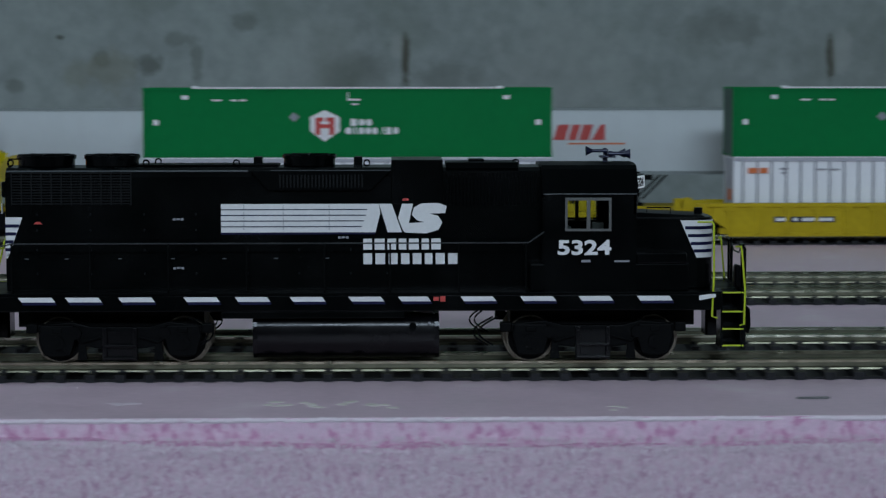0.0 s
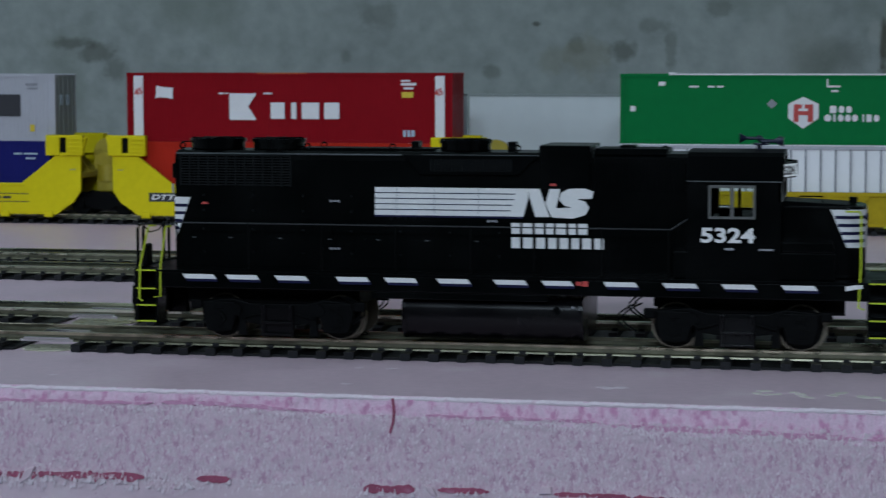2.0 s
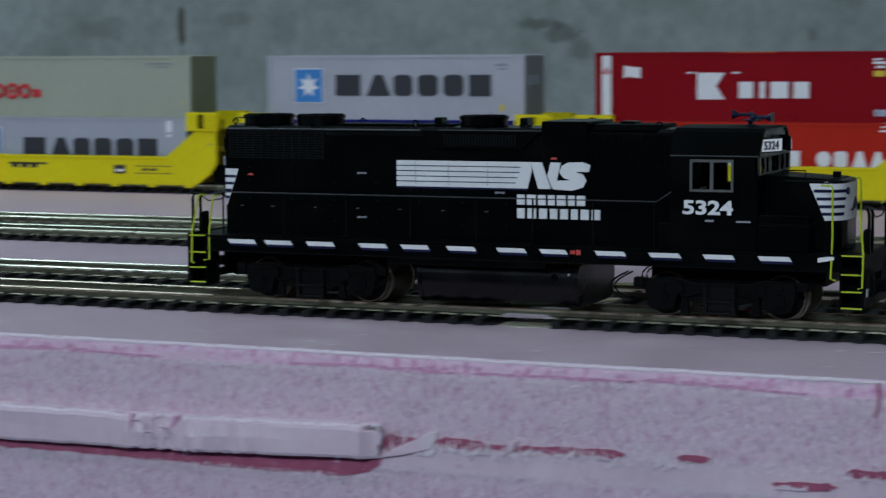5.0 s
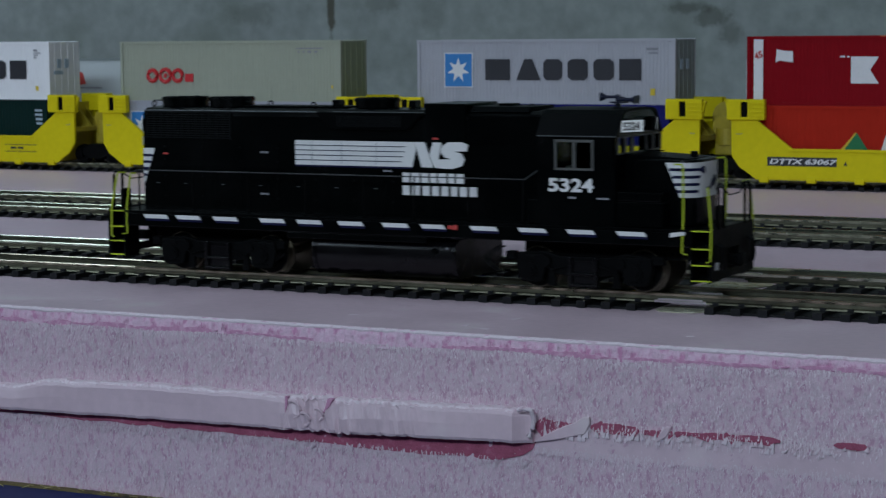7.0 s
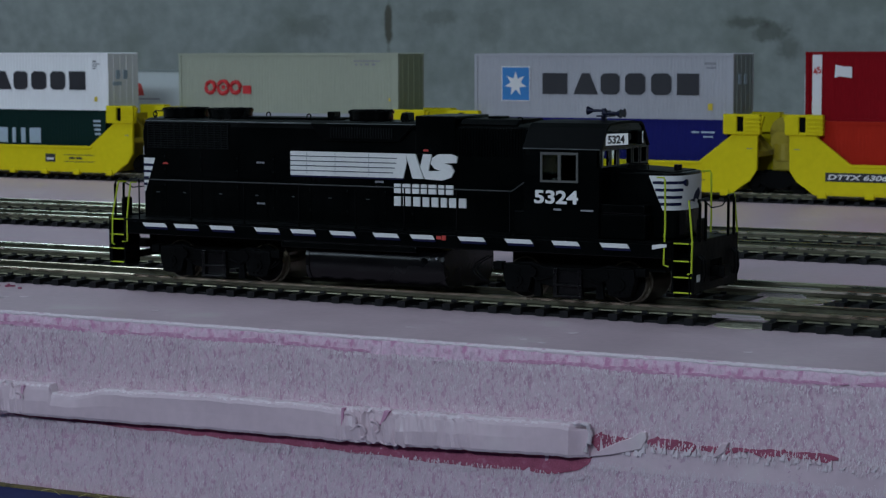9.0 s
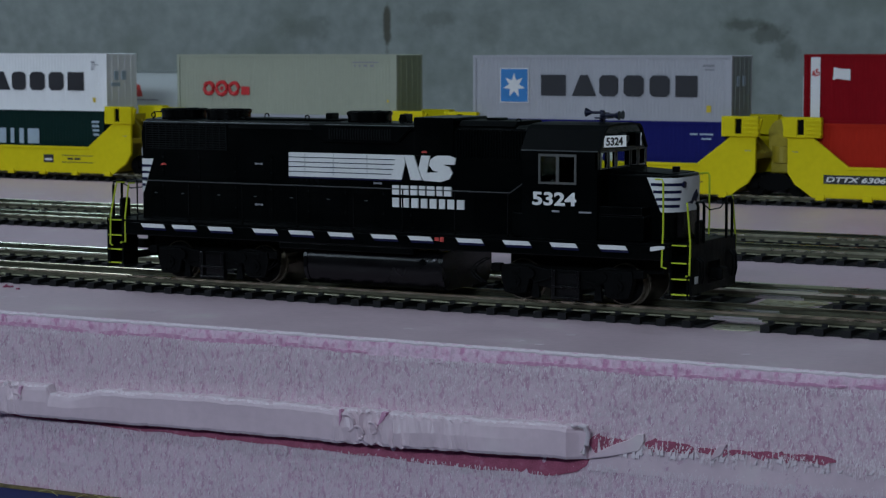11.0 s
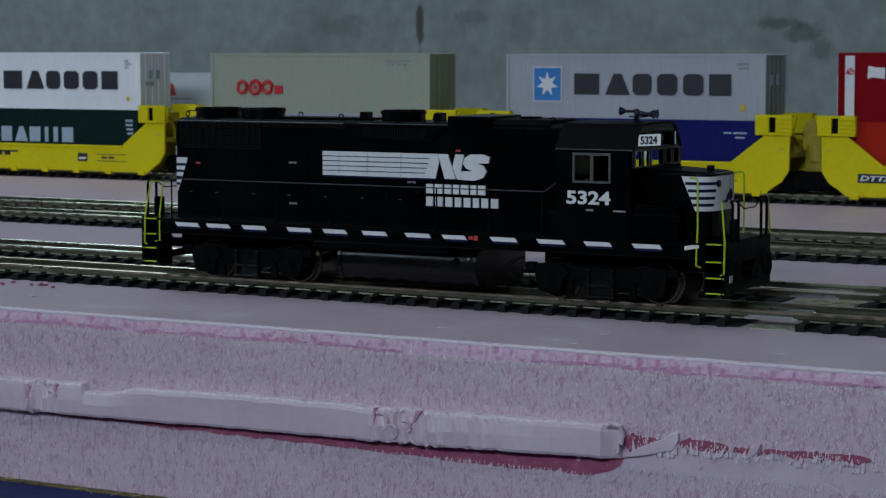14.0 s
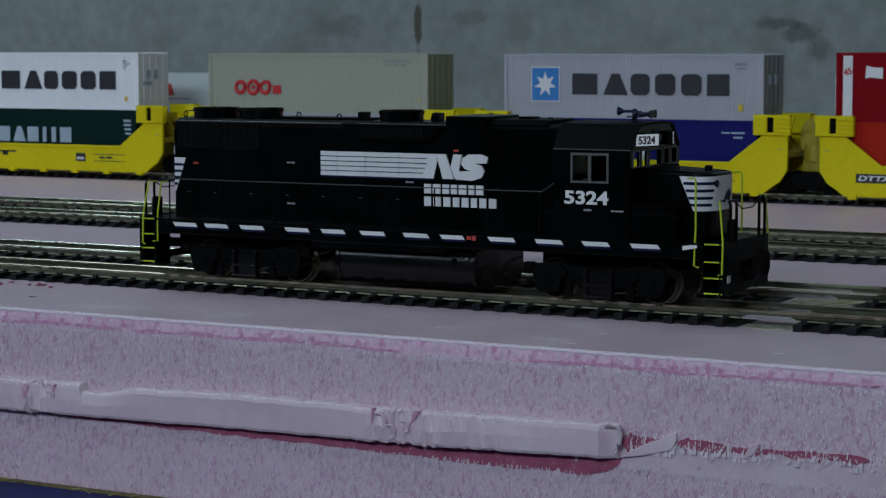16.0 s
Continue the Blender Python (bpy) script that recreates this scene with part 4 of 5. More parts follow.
def well_car(x0, x1, label, stencil):
    """A yellow articulated well unit between its two towers. Local x from its west end, y about the track's middle."""
    c = root("well_car", pose(x0 * MM, BACK * MM, 0), label, "model rail car", "yellow articulated well cars")
    L = x1 - x0
    end = [(2.4, 41.6), (4.0, 35), (5.6, 32), (5.8, 16), (9.5, 10.5), (13.5, 8.0), (18, 4.6)]
    prof = [(18.4, 41.6), (18.8, 32.4), (36, 19.2), (L - 36, 19.2), (L - 18.8, 32.4), (L - 18.4, 41.6)] + [(L - x, z) for x, z in end] + end[::-1]
    for y in (-17.2, 15.4):
        part("side_plate", Shape().prism(prof, y, y + 1.8, "y", 0.25), CAR_YELLOW, c)
    s = Shape()
    for k in range(7):
        x = 22 + k * (L - 44) / 6
        s.box(x - 2.2, x + 2.2, -17.9, -15, 3.4, 6.4, 0.3)
    s.box(20, L - 20, -17.5, -17.1, 5.2, 5.9)
    part("bottom_flange", s, CAR_YELLOW, c, "row of small bottom brackets")
    s = Shape().box(34, L - 34, -17.8, -16.8, 18.2, 19.6, 0.2)
    part("top_flange", s, CAR_YELLOW, c)
    for a in (5.2, L - 21.2):
        inner = a + 12 if a < 10 else a + 4
        tower = part("tower_bracket", Shape().box(a - 1.4, a + 5.6, -18.8, -15, 32.8, 42.6, 0.5), CAR_YELLOW, c, "ribbed yellow bracket with a slot")
        part("bracket_block", Shape().box(a + 8.8, a + 17.2, -18.8, -15, 32.8, 42.6, 0.5), CAR_YELLOW, tower)
        for z0, z1 in ((32.9, 34.2), (41.4, 42.5)):
            part("bracket_bar", Shape().box(a + 5.5, a + 8.9, -18.7, -15, z0, z1), CAR_YELLOW, tower)
        for k in range(4):
            part("rib", Shape().box(a + 9.8, a + 17.8, -19.3, -18.7, 34.4 + 2 * k, 35.2 + 2 * k, 0.12), CAR_YELLOW, tower)
        # Black sheet over the yellow plate paints the slot's shaded inside.
        part("slot", Shape().box(a + 5.6, a + 8.8, -17.6, -17.25, 34.2, 41.4), BLACK_DULL, tower, "black sheet for the shaded inside of the slot")
        s = Shape()
        s.box(a - 0.6, a + 16.4, 12, 18.6, 32.8, 42.6, 0.4)
        part("tower_bracket", s, CAR_YELLOW, c)
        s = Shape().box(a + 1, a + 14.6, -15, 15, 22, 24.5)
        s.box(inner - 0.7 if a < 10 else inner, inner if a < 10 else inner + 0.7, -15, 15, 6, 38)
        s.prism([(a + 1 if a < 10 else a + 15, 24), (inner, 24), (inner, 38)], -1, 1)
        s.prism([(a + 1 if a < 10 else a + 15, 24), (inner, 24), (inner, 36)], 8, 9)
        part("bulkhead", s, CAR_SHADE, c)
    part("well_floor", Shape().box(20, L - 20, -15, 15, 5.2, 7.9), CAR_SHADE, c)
    if not stencil:
        mark(c, INK, lambda s: [s.box(L / 2 - 42 + k, L / 2 - 38 + k, -17.45, -17.2, 12.6, 15.2) for k in (0, 6, 12)] and s.box(L / 2 - 44, L / 2 - 20, -17.45, -17.2, 14.4, 15.4), "stencil")
    if stencil:
        p = mark(c, INK, rect(23.6, 57.2, 11.4, 15.6, -17.2), "number_panel", "black panel with white reporting number")
        lettering("reporting_number", stencil, 2.3, WHITE_INK, p, pose(0.0245, -0.01745, 0.0124, 0, 0, 0), width=1.78, slant=0.22)
        mark(c, INK, lambda s: s.prism([(60.4, 12), (61.4, 14), (62.2, 12)], -17.4, -17.2), "stencil")
    else:
        mark(c, INK, rect(L - 67, L - 60, 10.2, 14.8, -17.2), "number_panel")
        mark(c, WHITE_INK, rects((L - 66, L - 61, 11.4, 12.6), y=-17.35), "stencil")
        mark(c, INK, rects((L - 54, L - 32, 14.2, 14.6), (L - 54, L - 32, 10.4, 10.8), (L - 50, L - 46, 12, 13.2), (L - 45, L - 41, 12, 13.2), y=-17.2), "stencil")
    for x in (8.0, L - 11.0):
        mark(c, GREY_INK, rects((x, x + 3, 26, 26.3), y=-17.2), "stencil")
    return c


well_car(-913, -731, "bright yellow articulated well car loaded with two containers", "")
well_car(-723, -546, "bright yellow articulated well car loaded with two containers", "")
well_car(-541, -364, "bright yellow articulated well car loaded with two containers", "")
well_car(-359.4, -177, "bright yellow articulated well car with a black number panel", "DTTX 63067")
for x in (-727, -543.5, -361.7, -172):
    j = root("articulated_bogie", pose(x * MM, BACK * MM, 0), "dark articulated bogie with yellow drawbar between two well cars", "model bogie", "bogies under the well cars")
    bogie(j, 0, "frame")
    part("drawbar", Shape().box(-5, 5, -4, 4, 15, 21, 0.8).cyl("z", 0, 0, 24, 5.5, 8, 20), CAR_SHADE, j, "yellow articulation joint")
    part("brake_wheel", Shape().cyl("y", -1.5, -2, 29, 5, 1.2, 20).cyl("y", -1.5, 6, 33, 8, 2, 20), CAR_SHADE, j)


def husky_car(x0, x1):
    """An older ribbed well car with ladders and end platforms."""
    c = root("well_car", pose(x0 * MM, BACK * MM, 0), "dull yellow ribbed well car carrying a green and a white container", "model rail car", "old yellow well cars")
    L = x1 - x0
    prof = [(20, 19.2), (L - 20, 19.2), (L - 20, 12), (L - 26, 8), (L - 27, 4.4), (27, 4.4), (26, 8), (20, 12)]
    for y in (-17, 15.4):
        part("side_plate", Shape().prism(prof, y, y + 1.6, "y", 0.2), CAR_OLD, c)
    part("top_flange", Shape().box(18, L - 18, -18, -15.4, 17.6, 19.4, 0.2), CAR_OLD, c)
    part("bottom_flange", Shape().box(27, L - 27, -18, -15.4, 4.2, 5.8, 0.2), CAR_OLD, c)
    x = 28.0
    while x < L - 28:
        part("rib", Shape().prism([(x - 0.9, 5), (x + 0.9, 5), (x + 0.9, 17.8), (x - 0.9, 17.8)], -18.0, -16.8, "y", 0.15), CAR_OLD, c)
        part("gusset", Shape().prism([(x - 3.4, 17.6), (x + 3.4, 17.6), (x + 2.2, 15.8), (x - 2.2, 15.8)], -17.9, -16.9), CAR_OLD, c)
        x += 13.2
    part("well_floor", Shape().box(24, L - 24, -15, 15, 5.2, 7.9), CAR_OLD, c)
    for a, d in ((0, 1), (L, -1)):
        s = Shape()
        for xx0, xx1, y0, y1, z0, z1 in ((2, 22, -15, 15, 13, 15.4), (14, 22, -16, -12, 15.4, 19), (14, 22, 12, 16, 15.4, 19), (4, 8, -9, -4, 15.4, 21), (0, 22, -3, 3, 10, 13)):
            s.box(min(a + d * xx0, a + d * xx1), max(a + d * xx0, a + d * xx1), y0, y1, z0, z1, 0.2)
        part("end_platform", s, CAR_OLD, c)
        s = Shape()
        for k in range(4):
            s.tube([(a + d * 0.6, -16.4, 4.4 + 3.4 * k), (a + d * 7, -16.4, 4.4 + 3.4 * k)], 0.4)
        for k in (0.6, 7):
            s.tube([(a + d * k, -16.4, 3.8), (a + d * k, -16.4, 17.6)], 0.45)
        part("ladder", s, CAR_OLD, c, "yellow end ladder")
        part("brake_housing", Shape().cyl("y", a + d * 10, -8, 18.4, 3.2, 2, 20).box(min(a + d * 11, a + d * 13), max(a + d * 11, a + d * 13), -8, -5, 14, 20), CAR_OLD, c)
        bogie(c, a + d * 16)
    part("drawbar", Shape().box(-6, 6, -2, 2, 9, 12), BLACK_DULL, c)
    mark(c, INK, rect(48, 76, 10.6, 13.2, -17.05), "number_panel")
    mark(c, WHITE_INK, rects((49, 55, 11.2, 12.6), (57, 59, 11.2, 12.6), (61, 75, 11.2, 12.6), y=-17.2), "stencil", "worn white reporting mark in bars")
    return c


husky_car(-138, 96)
husky_car(124, 364)


# ---- trailers on flatcars behind ----
def trailer(x0, x1, label, decal):
    t = root("semi_trailer", pose(x0 * MM, 1092 * MM, 0), label, "trailer", "white trailers on flatcars")
    L = x1 - x0
    part("body", Shape().box(0, L, 0, 27, 29.5, 60.5, 0.6), TRAILER_WHITE, t)
    part("roof_rail", Shape().box(-0.2, L + 0.2, -0.3, 27.3, 60.0, 61.0), SILVER_END, t)
    part("bottom_rail", Shape().box(-0.2, L + 0.2, -0.3, 27.3, 28.2, 30.0), SILVER_END, t)
    s = Shape()
    for y in (3, 22):
        s.box(53, 55.5, y, y + 2.5, 14, 28.4)
        s.box(51, 57.5, y - 0.6, y + 3.1, 12.6, 14.2)
        s.tube([(57, y + 1, 16), (69, y + 1, 28)], 0.6)
    s.box(46, 62, 2, 25, 25.5, 28.4)
    part("landing_gear", s, BLACK_DULL, t, "black landing legs")
    for x in ((14, 29) if decal else (L - 29, L - 14)):
        for y in (3, 24):
            part("wheel", Shape().cyl("y", x, y, 18.6, 6.0, 5, 24), BLACK_DULL, t)
    mark(t, GREY_INK, rects((L - 18, L - 1.5, 55.5, 56.3), y=-0.05), "grab_bar")
    if decal == "flag":
        blocks(t, 12.4, 45.4, 7.6, (6.6, 4.6, 5.6, 6.6), -0.02, RED_INK, 0.7, 0.2, 0.3, "red slanted trade name in blocks", "bbba")
        mark(t, ORANGE_INK, rects((20, 48, 43.2, 44.0), y=-0.02), "underline")
    if decal == "wing":
        mark(t, RED_INK, lambda s: s.prism([(71, 45.5), (76.5, 46), (74.5, 52.5), (71, 54)], -0.15, 0.02), "badge", "red wing-shaped badge")
        mark(t, GREY_INK, rects((72, 88, 43.4, 44.2), y=-0.02), "underline")
    return t


for x0, x1, decal in ((-870, -686, "wing"), (-377, -204, ""), (-198, -12, ""), (66, 252, "flag")):
    trailer(x0, x1, "white highway trailer riding on a flatcar beside the wall", decal)
for x0, x1 in ((-900, -660), (-402, -203), (-201, -4), (56, 264)):
    f = root("flatcar", pose(x0 * MM, 1106 * MM, 0), "low flatcar under a white trailer", "model rail car", "flatcars")
    L = x1 - x0
    part("deck", Shape().box(0, L, -14, 14, 10.6, 12.6, 0.3), CAR_OLD, f)
    part("sill", Shape().box(4, L - 4, -3, 3, 7.5, 10.6), CAR_OLD, f)
    bogie(f, 22)
    bogie(f, L - 22)

# ---- the locomotive, front towards +x; local x from mid-length, y about the track's middle ----
LOCO_Y = 588.76
LOCO = root("diesel_locomotive", pose(-0.00905, LOCO_Y * MM, 0), "black model diesel locomotive with white side stripe and lime step edges", "model locomotive")


def lp(name, s, material, label="", smooth=False, parent=None):
    return part(name, s, material, parent or LOCO, label, smooth)


# frame and walkway
lp("walkway_sill", Shape().box(-91.5, 91.5, -17.3, 17.3, 18.2, 22.3, 0.3), BLACK)
lp("walkway_deck", Shape().box(-91.5, 91.5, -17.6, 17.6, 22.3, 22.9, 0.15), BLACK_ROOF)
for x0, x1 in ((-86, -39), (39, 86)):
    lp("centre_frame", Shape().box(x0, x1, -8, 8, 13.5, 18.2), BLACK_DULL)
lp("side_channel", Shape().box(-34, 12, -17.0, -14, 16.4, 18.2, 0.2), BLACK)
for x0, x1 in ((-84.5, -75.2), (-72.8, -63.6), (-59.6, -50.4), (-43.3, -34.2), (-30.5, -21.6), (-16.8, -7.8), (-2.1, 6.9), (10.3, 18.6), (26.0, 35.0), (40.9, 50.0), (55.6, 64.4), (70.3, 79.4)):
    s = Shape().prism([(x0, 21.9), (x1 - 0.9, 21.9), (x1, 20.7), (x0 + 0.9, 20.7)], -17.5, -17.3)
    lp("sill_stripe", s, WHITE_INK, "white slanted safety stripe")
    lp("sill_stripe_shade", Shape().prism([(x0 + 0.9, 20.65), (x1, 20.65), (x1 + 0.3, 20.0), (x0 + 1.3, 20.0)], -17.42, -17.3), BLUE_INK)
lp("fuel_label", Shape().box(19.2, 20.6, -17.5, -17.3, 20.8, 21.8), RED_INK)
lp("fuel_label", Shape().box(20.9, 22.2, -17.5, -17.3, 20.6, 22.0), RED_INK)

# long hood
hood = [(-10.5, 22.9), (-10.5, 51.6), (-9.8, 53.0), (-8.2, 53.9), (0, 54.3), (8.2, 53.9), (9.8, 53.0), (10.5, 51.6), (10.5, 22.9)]
HOOD = lp("long_hood", Shape().prism(hood, -88.4, 47.0, "x"), BLACK)
lp("hood_end_step", Shape().box(-88.9, -88.3, -8.6, 8.6, 26, 47, 0.3), BLACK)
edges = (-86.5, -80, -66.5, -53, -40, -27, -14, -1, 8.2)
for a, b in zip(edges, edges[1:]):
    s = Shape().box(a + 0.15, b - 0.15, -10.62, -10.4, 23.6, 35.3).box(a + 0.15, b - 0.15, -10.62, -10.4, 35.7, 43.6)
    door = lp("hood_door", s, BLACK, "hinged access door")
    for z in (27, 33, 38, 42):
        part("hinge", Shape().box(b - 0.8, b - 0.4, -10.75, -10.5, z, z + 0.5), GRILLE, door)
    mid = (a + b) / 2
    part("door_latch", Shape().box(mid - 0.5, mid + 0.5, -10.8, -10.5, 30.9, 31.15), BLACK_GLINT, door, "small latch with a painted highlight")
s = Shape()
for k in range(12):
    s.box(-87, -57, -10.8, -10.4, 44.8 + k * 0.7, 45.1 + k * 0.7)
for k in range(13):
    s.box(-87 + k * 2.5, -86.7 + k * 2.5, -10.9, -10.4, 44.6, 53.0)
lp("radiator_grille", s, GRILLE, "black radiator grille with light painted on its slats", parent=HOOD)
# dynamic-brake blister
s = Shape()
s.prism([(-26.8, 53.2), (8.6, 53.2), (3.5, 48.2), (-22.4, 48.2)], -11.7, -10.3, "y", 0.25)
lp("dynamic_brake_blister", s, BLACK_ROOF)
s = Shape()
for k in range(24):
    s.box(-19.5 + k * 0.9, -19.1 + k * 0.9, -12.0, -11.6, 49.0, 52.2)
lp("blister_grille", s, GRILLE, "black grille with light painted on its slats")
# central intake behind the cab
s = Shape()
for k in range(26):
    s.box(22.6 + k * 0.9, 23.0 + k * 0.9, -10.72, -10.4, 44.4, 52.6)
lp("intake_grille", s, BLACK_ROOF, parent=HOOD)
# Beads added to draw the highlight along the roof edges.
for a, b in ((-88.2, -27.4), (-21.8, 8.4)):
    lp("roof_edge_glint", Shape().tube([(a, -9.95, 53.1), (b, -9.95, 53.1)], 0.24, 10), BLACK_GLINT, "added bead with a painted highlight along the roof edge", True)
lp("cab_roof_glint", Shape().tube([(46.8, -17.3, 47.5), (70.2, -17.3, 47.5)], 0.16, 10), BLACK_GLINT, "drip rail with a painted highlight", True)
lp("filter_housing", Shape().box(8.7, 21.8, -10.9, 10.9, 44.6, 55.9, 0.3), BLACK)
lp("filter_hatch", Shape().prism([(-9.5, 53.6), (-7.5, 55.1), (7.5, 55.1), (9.5, 53.6)], 22.6, 41.0, "x", 0.2), BLACK_ROOF)
lp("roof_vent", Shape().box(28.5, 32.5, -3, 3, 54.9, 55.8, 0.2), BLACK)
lp("roof_walk", Shape().box(-56, -20, -5, 5, 54.2, 54.6), BLACK_ROOF)


def fan(x, r):
    s = Shape().cyl("z", x, 0, 55.1, r, 1.8, 40).cyl("z", x, 0, 56.4, r + 0.35, 0.9, 40)
    f = lp("roof_fan", s, BLACK, smooth=True)
    g = Shape()
    for k in range(1, 5):
        g.ring(x, 0, 56.95, r * k / 5, 0.14, "z")
    for k in range(8):
        a = k * math.pi / 4
        g.tube([(x, 0, 57.0), (x + r * math.cos(a), r * math.sin(a), 57.0)], 0.16, 5)
    part("fan_grille", g, BLACK_ROOF, f)


fan(-79.6, 7.2)
fan(-62.8, 6.8)
fan(-12.3, 6.6)
for x in (-25.4, 0.2):
    lp("exhaust_stack", Shape().box(x - 1.1, x + 1.1, -2.2, 2.2, 53.8, 56.4, 0.3), BLACK)
for x, y in ((-30.6, -6), (-88, -5), (-53.5, -6), (-51.5, 4), (-18, 7.2), (40.4, -6), (2.5, -7)):
    lp("lifting_eye", Shape().ring(x, y, 55.0, 0.75, 0.22), BLACK)
lp("roof_hand_grab", Shape().tube([(-88.6, -4, 53.5), (-88.6, -4, 56), (-84.6, -4, 56), (-84.6, -4, 53.8)], 0.22), BLACK)
# hood lettering: broad white band with dark lines, and blocks for the railway's name
s = Shape().box(-34.3, 2.6, -10.86, -10.5, 37.6, 44.8)
band = lp("side_band", s, WHITE_INK, "broad white band crossed by thin dark lines")
for k in (1, 2, 3, 4):
    part("band_line", Shape().box(-34.3, 3.4 - 0.55 * (5 - k), -10.94, -10.8, 37.6 + 7.2 * k / 5 - 0.1, 37.6 + 7.2 * k / 5 + 0.14), BLUE_INK, band)
for x in (-28.5, -18.6, -7.0):
    part("band_seam", Shape().box(x - 0.06, x + 0.06, -10.94, -10.8, 38.2, 44.6), GREY_INK, band)
part("band_shade", Shape().box(-34.3, 4.6, -10.8, -10.5, 37.1, 37.55), BLUE_INK, band)
for pts in ([(2.6, 37.6), (4.7, 37.6), (5.9, 42.4), (5.6, 44.8), (2.6, 44.8)], [(5.6, 44.8), (8.8, 44.8), (11.4, 37.6), (7.8, 37.6)], [(11.5, 38.4), (12.0, 37.6), (12.6, 37.6), (14.2, 44.8), (11.4, 44.8), (10.4, 41.2)]):
    lp("side_emblem", Shape().prism(pts, -11.04, -10.5), WHITE_INK, "white slanted emblem bar")
blob = [(12.4, 37.5), (17.6, 37.3), (20.6, 38.2), (21.6, 40.0), (20.6, 41.7), (18.2, 42.3), (22.3, 42.4), (22.7, 44.2), (20.6, 45.0), (16.4, 44.9), (14.4, 43.8), (13.9, 42.0), (15.2, 40.6), (17.2, 40.1), (13.0, 39.9)]
s = Shape().prism(blob, -11.08, -10.5)
lp("side_emblem", s, WHITE_INK, "white curved emblem band")
blocks(LOCO, 1.6, 33.2, 2.75, (2.5, 2.9, 2.5, 2.2, 2.9, 2.1, 2.7), -10.6, WHITE_INK, 0.35, 0.45, 0.0, "white name block", "bbbbbbb")
blocks(LOCO, 1.6, 29.5, 2.75, (2.5, 2.8, 2.6, 2.4, 2.5, 2.2, 2.6, 2.7), -10.6, WHITE_INK, 0.55, 0.45, 0.0, "white name block", "bbbbbbbb")
for x, z in ((-46.4, 40.6), (-46.4, 28.2), (-4.8, 35.9)):
    lp("door_notice", Shape().box(x, x + 0.7, -10.9, -10.5, z + 0.1, z + 0.7).box(x + 0.9, x + 1.8, -10.9, -10.5, z + 0.2, z + 0.65).box(x + 2.0, x + 2.7, -10.9, -10.5, z + 0.1, z + 0.7), GREY_INK, "small pale notice in bars")
lp("warning_label", Shape().prism([(-81.4, 39.8), (-79.2, 39.8), (-79.8, 40.4), (-80.8, 40.4)], -10.8, -10.5), RED_INK)
lp("warning_label", Shape().prism([(11.4, 45.6), (13.2, 45.6), (13.0, 46.2), (11.6, 46.2)], -11.1, -10.5), RED_INK)

# cab: open shell with real window openings
cab = [(-17.3, 22.9), (-17.3, 47.4), (-13.0, 53.5), (-11.0, 54.5), (-5, 54.9), (5, 54.9), (11.0, 54.5), (13.0, 53.5), (17.3, 47.4)]
roof = cab[1:] + [(16.4, 47.4), (12.4, 53.0), (10.6, 53.9), (4.8, 54.2), (-4.8, 54.2), (-10.6, 53.9), (-12.4, 53.0), (-16.4, 47.4)]
lp("cab_roof", Shape().prism(roof, 46.6, 70.6, "x"), BLACK_ROOF, "dull black cab roof with sloping sides")
for y0, y1 in ((-17.3, -16.5), (16.5, 17.3)):
    s = Shape().box(47, 70, y0, y1, 22.9, 38.4)
    s.box(47, 70, y0, y1, 46.4, 47.5)
    s.box(47, 52.4, y0, y1, 38.4, 46.4)
    s.box(63.6, 70, y0, y1, 38.4, 46.4)
    lp("cab_side", s, BLACK)
    yo = y0 - 0.25 if y0 < 0 else y1 - 0.15
    s = Shape()
    for x0, x1, z0, z1 in ((52.2, 63.8, 38.2, 38.8), (52.2, 63.8, 45.9, 46.6), (52.2, 52.8, 38.8, 45.9), (63.2, 63.8, 38.8, 45.9), (57.6, 58.5, 38.8, 45.9)):
        s.box(x0, x1, yo, yo + 0.4, z0, z1)
    w = lp("cab_side_window", s, FRAME_GREY, "grey window frame with two panes")
    for x0, x1 in ((52.8, 57.6), (58.5, 63.2)):
        g = part("pane", Shape().box(x0, x1, yo + 0.1, yo + 0.2, 38.8, 45.9), GLASS, w)
        g.visible_shadow = False
s = Shape().box(69.4, 70.2, -16.5, 16.5, 22.9, 42.6)
s.prism([(-16.5, 47.4), (-12.4, 53.0), (-10.6, 53.9), (-4.8, 54.2), (4.8, 54.2), (10.6, 53.9), (12.4, 53.0), (16.5, 47.4)], 69.4, 70.2, "x")
for y0, y1 in ((-17.3, -15.6), (-11.0, -9.9), (-5.6, -4.6), (4.6, 5.6), (9.9, 11.0), (15.6, 17.3)):
    s.box(69.4, 70.2, y0, y1, 42.6, 47.4)
lp("cab_front", s, BLACK)
for y0, y1 in ((-15.6, -11.0), (-9.9, -5.6), (-4.6, 4.6), (5.6, 9.9), (11.0, 15.6)):
    w = lp("windshield", Shape().box(69.7, 69.9, y0, y1, 42.6, 47.4), GLASS)
    w.visible_shadow = False
    fr = Shape()
    for a0, a1, z0, z1 in ((y0, y1, 42.5, 42.9), (y0, y1, 47.0, 47.4), (y0, y0 + 0.35, 42.9, 47.0), (y1 - 0.35, y1, 42.9, 47.0)):
        fr.box(70.2, 70.45, a0, a1, z0, z1)
    part("windshield_frame", fr, FRAME_GREY, w, "thin grey frame")
lp("cab_rear", Shape().box(46.6, 47.4, -16.5, 16.5, 22.9, 46.4).box(46.6, 47.4, -13.8, 13.8, 46.4, 51), BLACK)
lp("cab_floor", Shape().box(47.4, 69.4, -16.5, 16.5, 30.5, 31.2), CAB_INSIDE)
